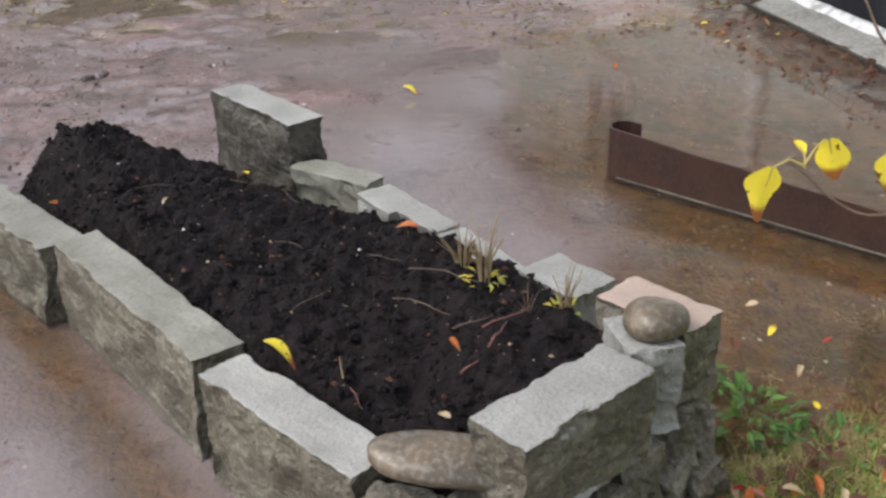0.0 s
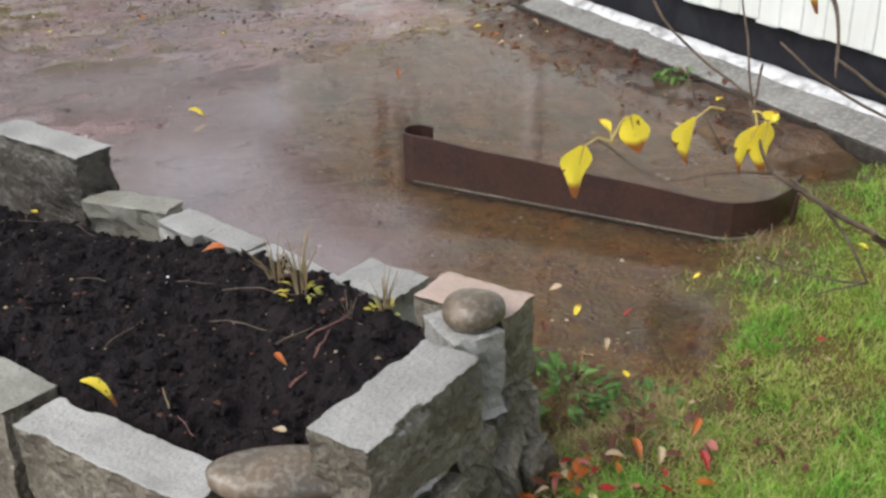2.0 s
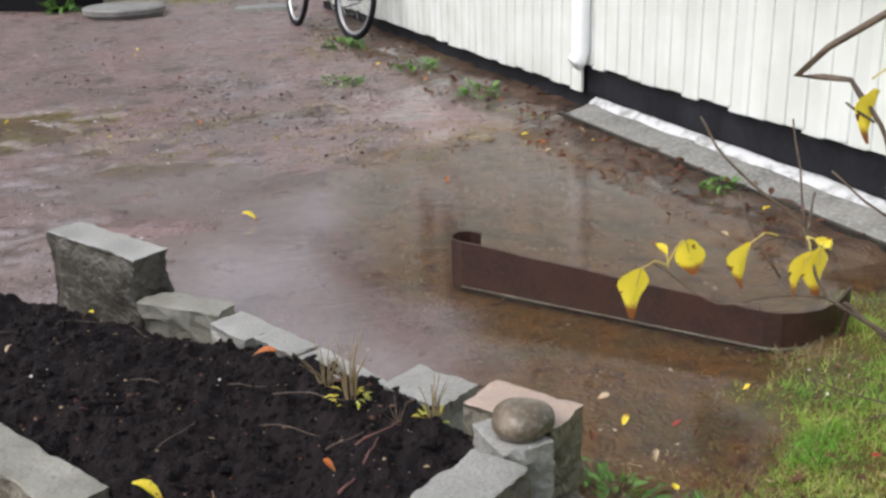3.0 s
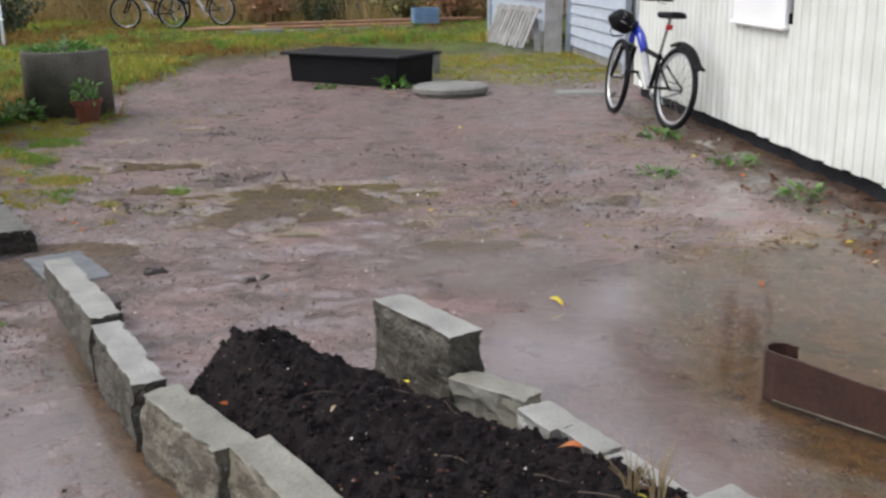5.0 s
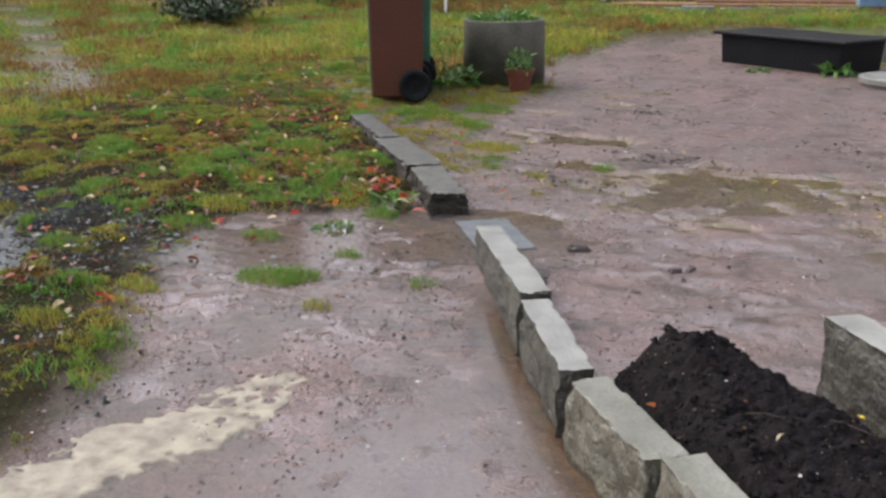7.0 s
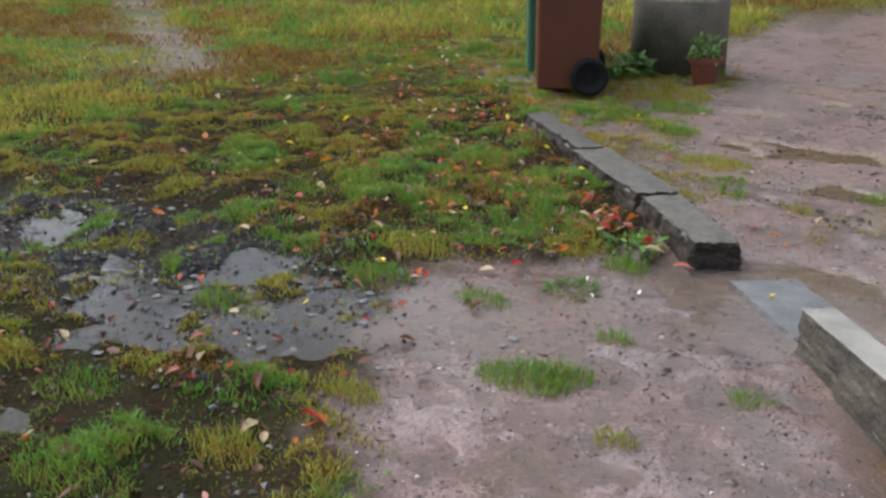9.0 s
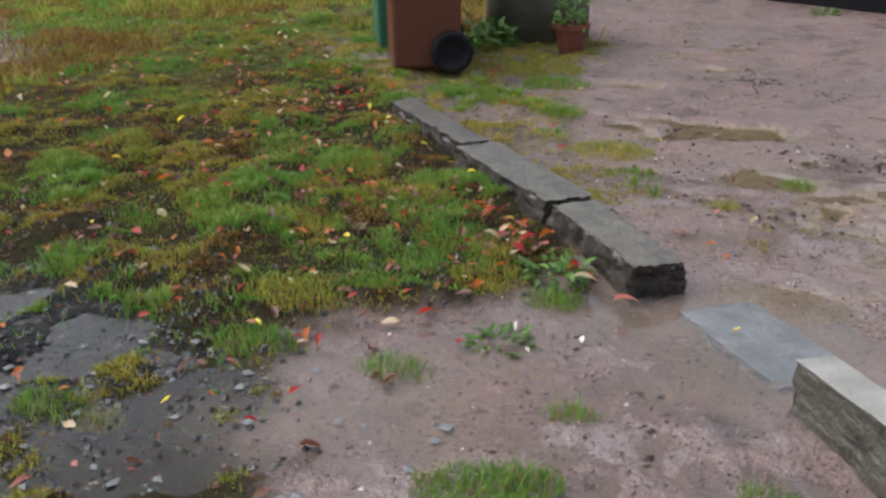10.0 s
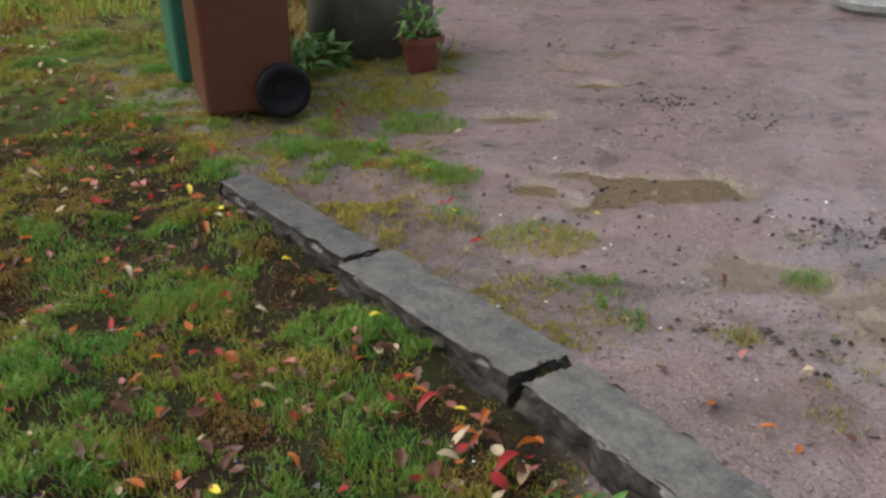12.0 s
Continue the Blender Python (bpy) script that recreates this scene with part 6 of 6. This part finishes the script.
def fallen(x, y, key, rnd, lift=0.0, z=None, size=1.0, where="lying on wet turf"):
    me, colour = SHAPES[key][rnd.randrange(3)]
    ob = new("fallen_leaf", me)
    if z is None:
        z = max(float(height(np.array([x]), np.array([y]))[0]), 0.0)
    ob.matrix_world = pose(x, y, z + lift, rnd.uniform(-22, 22), rnd.uniform(-22, 22), rnd.uniform(0, 360)) @ Matrix.Scale(size * rnd.uniform(0.75, 1.25), 4)
    return tagged(ob, f"{colour} fallen leaf {where}", "leaf", "fallen autumn leaves")


rnd = random.Random(77)
MIX = ["red"] * 5 + ["orange"] * 5 + ["brown"] * 4 + ["pale"] * 3 + ["pink"] * 3 + ["yellow"] * 2
# the drift against the kerb
for _ in range(46):
    t = rnd.gauss(0.5, 0.20)
    off = abs(rnd.gauss(0.0, 0.08)) + 0.13
    fallen(-3.35 + 0.95 * t - 0.72 * off, 6.05 - 1.03 * t - 0.62 * off, rnd.choice(["orange", "brown", "red", "pink", "pale", "red", "brown", "orange", "pale"]), rnd, rnd.uniform(0.008, 0.035), size=1.15, where="drifted against the kerb stone")
# turf left of the kerb
for _ in range(140):
    y = rnd.uniform(3.4, 8.0)
    x = -2.9 - 0.75 * max(0, y - 5.3) * 0.9 - abs(rnd.gauss(0, 1.0)) - (0.3 if y < 5 else 0)
    fallen(x, y, rnd.choice(MIX), rnd, rnd.uniform(0.018, 0.036), size=0.85, where="lying on mossy turf")
# turf and gravel right of the kerb
for _ in range(30):
    y = rnd.uniform(5.4, 8.6)
    x = -2.2 - 0.72 * max(0, y - 5.3) + abs(rnd.gauss(0, 0.35))
    fallen(x, y, rnd.choice(MIX), rnd, rnd.uniform(0.003, 0.02), size=0.9, where="lying on wet gravel")
# foot of the rubble
for _ in range(52):
    x, y = rnd.gauss(0.775, 0.11), rnd.gauss(1.735, 0.075)
    fallen(x, y, rnd.choice(["red", "orange", "brown", "orange", "pink", "pale"]), rnd, rnd.uniform(0.010, 0.028), size=0.62, where="drifted at the foot of the rubble")
# lawn beside the bed
for _ in range(28):
    x, y = rnd.uniform(0.9, 2.2), rnd.uniform(1.2, 2.6)
    fallen(x, y, rnd.choice(["pale", "pale", "yellow", "brown", "red", "orange"]), rnd, 0.022, size=0.7, where="lying on bright lawn")
# the yard, and one floating
for _ in range(22):
    x, y = rnd.uniform(-2.2, 1.2), rnd.uniform(4.0, 9.0)
    fallen(x, y, rnd.choice(["pale", "pale", "brown", "yellow", "orange"]), rnd, 0.006, size=0.6, where="lying on wet gravel")
for x, y in ((-2.96, 4.78), (-2.80, 4.66), (-2.76, 4.56), (-2.62, 4.68), (-2.83, 4.70)):
    fallen(x, y, "white", rnd, 0.012, size=0.6, where="lying in wet gravel by the kerb")
fallen(0.20, 4.30, "yellow", rnd, 0.004, 0.0, 1.2, "floating on the flooded gravel")
fallen(-0.06, 3.28, "yellow", rnd, 0.0, 0.02, 1.0, "in the water by the standing block")
for _ in range(20):
    x, y = rnd.uniform(1.2, 2.0), rnd.uniform(3.4, 7.5)
    x = 2.12 - 0.165 * (y - 5.58) - rnd.uniform(0.18, 0.6)
    fallen(x, y, rnd.choice(["brown", "brown", "orange", "yellow", "pale"]), rnd, 0.012, size=0.8, where="on the bare strip along the house")


def leaf_drift(material, count, seed, lo, hi, place, label):
    """Leaves that lie too thick to count, in one mesh."""
    g = random.Random(seed)
    cos, qs, als, n = [], [], [], 0
    spots = [place(g) for _ in range(count)]
    zs = np.maximum(height(np.array([s[0] for s in spots]), np.array([s[1] for s in spots])), 0.0)
    for (x, y), z in zip(spots, zs):
        l = g.uniform(lo, hi)
        co, q, al = leaf_shape(l, l * g.uniform(0.45, 0.7), g.uniform(0, 0.5), g.uniform(-0.4, 0.6), 3)
        m = pose(x, y, z + g.uniform(0.004, 0.034), g.uniform(-30, 30), g.uniform(-30, 30), g.uniform(0, 360))
        cos.append(np.array([m @ Vector(c) for c in co]))
        qs.append(q + n)
        als.append(al)
        n += len(co)
    ob = raw_mesh("leaf_litter", np.concatenate(cos), np.concatenate(qs), material, [("along", np.concatenate(als))])
    return tagged(ob, label, "leaf litter", kind="stuff")


def on_turf(g):
    while True:
        y = g.uniform(2.6, 10.5)
        x = -2.95 - 0.72 * max(0, y - 5.3) - abs(g.gauss(0, 1.5))
        if g.random() > 1.25 * float(wet_hollow(np.array([x]), np.array([y]))[0]):
            return x, y


for k, (material, count, text) in enumerate(((LEAF_BROWN, 900, "brown leaves strewn thickly through the turf"), (LEAF_RED, 130, "red leaves strewn through the turf"), (LEAF_ORANGE, 140, "orange leaves strewn through the turf"),
                                              (LEAF_PALE, 110, "pale leaves strewn through the turf"), (LEAF_PINK, 70, "pinkish leaves strewn through the turf"))):
    leaf_drift(material, count, 700 + k, 0.025, 0.062, on_turf, text)
leaf_drift(LEAF_BROWN, 260, 720, 0.02, 0.05, lambda g: ((lambda y: (2.12 - 0.165 * (y - 5.58) - g.uniform(0.16, 0.62), y))(g.uniform(3.3, 9.5))), "brown leaves rotting along the house wall")
leaf_drift(LEAF_BROWN, 90, 721, 0.015, 0.04, lambda g: (g.gauss(0.95, 0.22), g.gauss(1.9, 0.16)), "brown leaves strewn at the foot of the rubble")


# ---------------------------------------------------------------- litter on the soil
def soil_at(x, y):
    return float(soil_height(np.array([x]), np.array([y]))[0])


for x, y, key, s in [ (0.235, 1.95, "orange", 0.55), (0.15, 2.56, "orange", 0.8), (-0.13, 3.06, "orange", 0.8), (-0.62, 2.70, "orange", 0.8), (-0.60, 2.66, "red", 0.8),
                     (-0.75, 2.86, "brown", 0.8), (-0.30, 3.12, "yellow", 0.9), (0.30, 2.30, "brown", 0.8), (-0.83, 3.05, "orange", 0.7), (0.02, 2.2, "pale", 0.5), (-0.25, 2.4, "brown", 0.6), (-0.45, 2.75, "pale", 0.5), (0.11, 1.76, "orange", 0.5), (0.2, 1.72, "pale", 0.5)]:
    fallen(x, y, key, rnd, 0.006, soil_at(x, y), s, "lying on black soil")
fallen(-0.100, 1.985, "yellow", random.Random(5), 0.0, max(soil_at(-0.100, 1.985), 0.235) + 0.006, 1.1, "lying on black soil by the granite block")
TWIG_RED = mat("twig_red", (0.20, 0.085, 0.07), 0.5, (0.12, 0.05, 0.045), 30, bump=0.3, bump_scale=100)
for x, y, l, a, r, mt in [(0.33, 1.98, 0.11, 35, 0.0032, TWIG_RED), (0.31, 1.94, 0.09, 65, 0.003, TWIG_RED), (0.26, 1.885, 0.07, 50, 0.0036, TWIG_RED), (0.27, 2.00, 0.09, 30, 0.0025, BARK),
                          (0.20, 2.14, 0.20, -35, 0.002, BARK), (0.25, 2.22, 0.22, -25, 0.002, BARK), (0.02, 1.95, 0.07, 100, 0.002, STRAW), (0.14, 1.80, 0.06, 20, 0.002, BARK), (-0.05, 2.2, 0.12, 50, 0.0015, BARK),
                          (-0.1, 2.5, 0.14, -30, 0.0016, BARK), (0.10, 2.42, 0.16, -15, 0.0018, BARK), (-0.5, 2.9, 0.12, 10, 0.0016, BARK), (-0.3, 2.95, 0.15, -20, 0.0016, BARK), (-0.15, 2.85, 0.12, -60, 0.0015, BARK), (0.05, 1.86, 0.08, -70, 0.0015, TWIG_RED)]:
    g = random.Random(int(1000 * (x + 3 * y)))
    pts, z0 = [], soil_at(x, y)
    for k in range(6):
        s = (k / 5 - 0.5) * l
        px, py = s, 0.03 * l * math.sin(k * 0.8 + 3 * g.random())
        pts.append((px, py, 0.006 + 0.05 * l * abs(math.sin(k * 0.9))))
    ob = part("twig", tube(pts, [0.7 * r * (1 - 0.08 * k) for k in range(6)], 6), mt)
    ob.matrix_world = pose(x, y, z0 + 0.004, 0, 0, a)
    tagged(ob, "thin cut twig lying on black soil", "twig", "twigs on the soil")


def stalks(x, y, count, h, spread, label, material, base=True):
    """A withered clump: straw stalks over a few leaves."""
    ob = thing("withered_plant", pose(x, y, soil_at(x, y) - 0.01), label, "plant", "withered plants in the bed")
    g = random.Random(int(999 * (x + y)))
    for k in range(count):
        a, t = g.uniform(0, 2 * math.pi), g.uniform(0.1, 1) * spread
        hh = h * g.uniform(0.5, 1.1)
        part("stalk", tube([(0.01 * math.cos(a), 0.01 * math.sin(a), 0), (t * 0.4 * math.cos(a), t * 0.4 * math.sin(a), hh * 0.55), (t * math.cos(a), t * math.sin(a), hh)], [0.0016, 0.0013, 0.0006], 5), material, ob)
    if base:
        leafy("leaves", LEAF_YELLOWGREEN, ob, 22, 0.035, 0.022, 0.020, int(50 * x) + 7)


LEAF_YELLOWGREEN = mat("leaf_yellowgreen", (0.55, 0.42, 0.04), 0.45, (0.22, 0.26, 0.05), 30, island=0.3)
stalks(0.31, 2.20, 20, 0.16, 0.08, "withered straw stalks over yellowing leaves in the soil", STRAW)
stalks(0.45, 2.04, 12, 0.11, 0.04, "short withered stalks by the corner stone", STRAW)
stalks(0.27, 2.30, 14, 0.12, 0.08, "withered dry stalks against the edging stones", STRAW, False)
stalks(0.38, 2.05, 8, 0.05, 0.05, "short brown plant remains in black soil", BARK, False)


def crumbs(name, n, x0, x1, y0, y1, accept, z_of, lo, hi, seed, material, label, category, parent=None, squash=0.65):
    """Small angular bits of many sizes in one mesh."""
    g = np.random.RandomState(seed)
    x, y = g.uniform(x0, x1, n), g.uniform(y0, y1, n)
    keep = g.rand(n) < accept(x, y)
    x, y = x[keep], y[keep]
    n = len(x)
    base = np.array([[1, 0, 0], [-1, 0, 0], [0, 1, 0], [0, -1, 0], [0, 0, 1], [0, 0, -1]], float)
    tri = np.array([[0, 2, 4], [2, 1, 4], [1, 3, 4], [3, 0, 4], [2, 0, 5], [1, 2, 5], [3, 1, 5], [0, 3, 5]])
    r = lo + (hi - lo) * g.rand(n) ** 3
    pts = base[None] * (r[:, None] * g.uniform(0.6, 1.3, (n, 6)))[:, :, None] + g.normal(0, 0.18, (n, 6, 3)) * r[:, None, None]
    a = g.uniform(0, 2 * np.pi, n)
    c, s = np.cos(a)[:, None], np.sin(a)[:, None]
    px, py = pts[..., 0] * c - pts[..., 1] * s, pts[..., 0] * s + pts[..., 1] * c
    co = np.stack([px + x[:, None], py + y[:, None], pts[..., 2] * squash + (z_of(x, y) + 0.25 * r)[:, None]], -1).reshape(-1, 3)
    ob = raw_mesh(name, co, ((np.arange(n) * 6)[:, None, None] + tri[None]).reshape(-1, 3), material, smooth_it=False)
    ob.parent = parent
    return tagged(ob, label, category, kind="stuff")


tagged(crumbs("soil_crumb", 15000, -1.1, 0.55, 1.6, 3.55, lambda x, y: smooth(bed_depth(x, y), -0.02, 0.03), soil_height, 0.002, 0.014, 401, SOIL, "", "", bed), kind="stuff")
PEBBLE = mat("pebble", (0.15, 0.10, 0.09), 0.4, (0.10, 0.07, 0.06), 3, island=0.65, rough_var=0.1)
open_gravel = lambda x, y: (1 - lawn_left(x, y)) * (1 - lawn_right(x, y)) * (1 - 0.7 * pond(x, y)) * (bed_depth(x, y) < -0.12) * (0.15 + 0.85 * smooth(fnoise(x, y, 2.2, 404), 0.42, 0.62))
crumbs("gravel", 45000, -3.6, 2.0, 1.6, 8.5, open_gravel, height, 0.002, 0.008, 403, PEBBLE, "small reddish stones strewn over the yard", "gravel")
crumbs("gravel", 3200, -3.6, 1.6, 1.8, 12, open_gravel, height, 0.003, 0.017, 405, PEBBLE, "larger stones strewn over the yard", "gravel")
EARTH = mat("earth_clod", (0.035, 0.022, 0.018), 0.5, (0.02, 0.013, 0.011), 9, island=0.4)
crumbs("earth_clods", 5200, -3.2, 1.9, 3.6, 11, lambda x, y: (1 - lawn_left(x, y)) * (1 - pond(x, y)) * (bed_depth(x, y) < -0.12) * smooth(fnoise(x, y, 1.3, 414, 3), 0.56, 0.66), height, 0.003, 0.018, 415, EARTH, "dark clods of earth strewn over the gravel", "earth")
for k, (cx, cy, rx, ry) in enumerate([(-2.2, 6.05, 0.28, 0.16), (-1.98, 8.48, 0.34, 0.24), (-2.45, 8.55, 0.2, 0.12), (-1.75, 6.9, 0.3, 0.1)]):
    crumbs("earth_clods", 900, cx - 2 * rx, cx + 2 * rx, cy - 2 * ry, cy + 2 * ry, lambda x, y: np.exp(-((x - cx) / rx) ** 2 - ((y - cy) / ry) ** 2) * smooth(fnoise(x, y, 7, 440), 0.3, 0.6), height, 0.004, 0.016, 441 + k, EARTH, "dark reddish clods of earth trodden out of the gravel", "earth")
crumbs("mud_litter", 5200, 0.5, 2.2, 1.9, 5.6, lambda x, y: smooth(pond(x, y), 0.3, 0.8) * (0.25 + 0.75 * smooth(fnoise(x, y, 4, 431, 3), 0.4, 0.6)), height, 0.004, 0.016, 432, LEAF_BROWN, "rotting bits of leaf sunk on the mud", "leaf litter", squash=0.3)
crumbs("mud_litter", 500, 0.5, 2.2, 1.9, 5.6, lambda x, y: smooth(pond(x, y), 0.3, 0.8), height, 0.003, 0.010, 433, STRAW, "pale bits of straw sunk on the mud", "leaf litter", squash=0.4)
crumbs("stone_chips", 700, -3.2, 1.8, 2.0, 9, lambda x, y: (1 - lawn_right(x, y)) * (bed_depth(x, y) < -0.12), height, 0.003, 0.009, 407, CHALK, "white stone chips strewn over wet ground", "stone chip")
crumbs("soil_crumb", 130, -1.0, 0.45, 1.7, 3.4, lambda x, y: smooth(bed_depth(x, y), 0.0, 0.05), soil_height, 0.002, 0.006, 409, CHALK, "", "", bed)
crumbs("litter", 5000, -7, -2.4, 2.2, 9.5, lambda x, y: lawn_left(x, y), height, 0.004, 0.014, 411, LEAF_BROWN, "brown bits of rotting leaf in the turf", "leaf litter")
crumbs("soil_crumb", 420, -1.0, 0.45, 1.7, 3.4, lambda x, y: smooth(bed_depth(x, y), 0.0, 0.05), soil_height, 0.002, 0.0055, 419, STRAW, "", "", bed)
crumbs("soil_crumb", 500, -1.0, 0.45, 1.7, 3.4, lambda x, y: smooth(bed_depth(x, y), 0.0, 0.05), soil_height, 0.003, 0.009, 421, LEAF_BROWN, "", "", bed)
crumbs("gravel", 12000, -3.6, -1.5, 2.2, 5.2, lambda x, y: (1 - lawn_left(x, y)) * smooth(fnoise(x, y, 5, 422), 0.3, 0.6), height, 0.002, 0.0085, 423, PEBBLE, "fine wet stones strewn between turf and bed wall", "gravel")
crumbs("gravel", 16000, -3.4, 1.6, 5.0, 9.0, open_gravel, height, 0.003, 0.008, 425, PEBBLE, "fine wet stones strewn over the far yard", "gravel")
SILT_LUMP = mat("silt_lump", (0.030, 0.030, 0.029), 0.35, (0.014, 0.014, 0.014), 12, island=0.6)
crumbs("silt_chips", 1500, -6.5, -2.3, 2.4, 5.2, lambda x, y: smooth(wet_hollow(x, y), 0.12, 0.5) * smooth(fnoise(x, y, 4, 436), 0.35, 0.55), lambda x, y: np.maximum(height(x, y), -0.001), 0.004, 0.022, 437, SLAB, "grey flakes of stone and leaf in the flooded hollow", "silt", squash=0.3)
crumbs("silt_lumps", 26000, -6.5, -2.3, 2.0, 5.4, lambda x, y: lawn_left(x, y) * (0.25 + 0.75 * smooth(wet_hollow(x, y), 0.1, 0.5)) * smooth(fnoise(x, y, 6, 416), 0.35, 0.55), lambda x, y: np.maximum(height(x, y), -0.003), 0.002, 0.016, 417, SILT_LUMP, "black lumps of silt in the flooded hollow", "silt")
CLOD = mat("wet_stone", (0.085, 0.060, 0.055), 0.45, (0.045, 0.034, 0.032), 14, bump=0.6, bump_scale=60, rand=0.2)
for i, (x, y, s) in enumerate([(-1.64, 4.77, 0.060), (-1.16, 4.64, 0.045), (-1.10, 4.68, 0.040), (-1.24, 4.30, 0.030), (1.03, 8.37, 0.075), (1.32, 8.14, 0.05), (1.20, 7.73, 0.04), (1.28, 7.66, 0.035), (-0.24, 8.05, 0.05), (0.88, 8.42, 0.04)]):
    stone("dark wet stone lying loose on the gravel", (x, y), (s * 1.7, s), 40 * i, (-0.015, s * 0.55), CLOD, 0.012, 6, "loose_stone", "loose stones on the yard", seed=500 + i, roundness=0.2, taper=0.2)
# Stands in for the dark, shaded chip in the block's edge.
stone("added dark stone standing in for the shaded notch in the granite block", (-1.575, 4.10), (0.12, 0.06), -60, (-0.03, 0.105), CLOD, 0.022, 8, "loose_stone", "loose stones on the yard", seed=515, roundness=0.15)
run_stone("flat grey paving strip sunk by the house wall", (1.40, 8.30), (1.72, 7.35), 0.16, (-0.05, 0.028), name="stone_slab", seed=516, material=CONCRETE, rough=0.006)


# ---------------------------------------------------------------- pale spill beside the bed
def spill(x, y):
    u = (x + 2.13) * 0.14 + (y - 2.46) * 0.99
    v = -(x + 2.13) * 0.99 + (y - 2.46) * 0.14
    d = 1 - (u / 0.50) ** 2 - ((v + 0.04 * np.sin(4 * u)) / 0.15) ** 2
    return d + 2.2 * (fnoise(x, y, 7, 601, 5) - 0.5) + 1.6 * (fnoise(x, y, 35, 603, 2) - 0.5) + 0.05


patch = sheet("sand", np.arange(-2.6, -1.6, 0.010), np.arange(1.8, 3.2, 0.010), lambda x, y: np.maximum(height(x, y), 0.0005) + np.where(spill(x, y) > 0, 0.004, -0.03) * smooth(np.abs(spill(x, y)), 0, 0.25), PALE)
tagged(patch, "pale sand spilled in a worn patch on wet gravel", "sand")
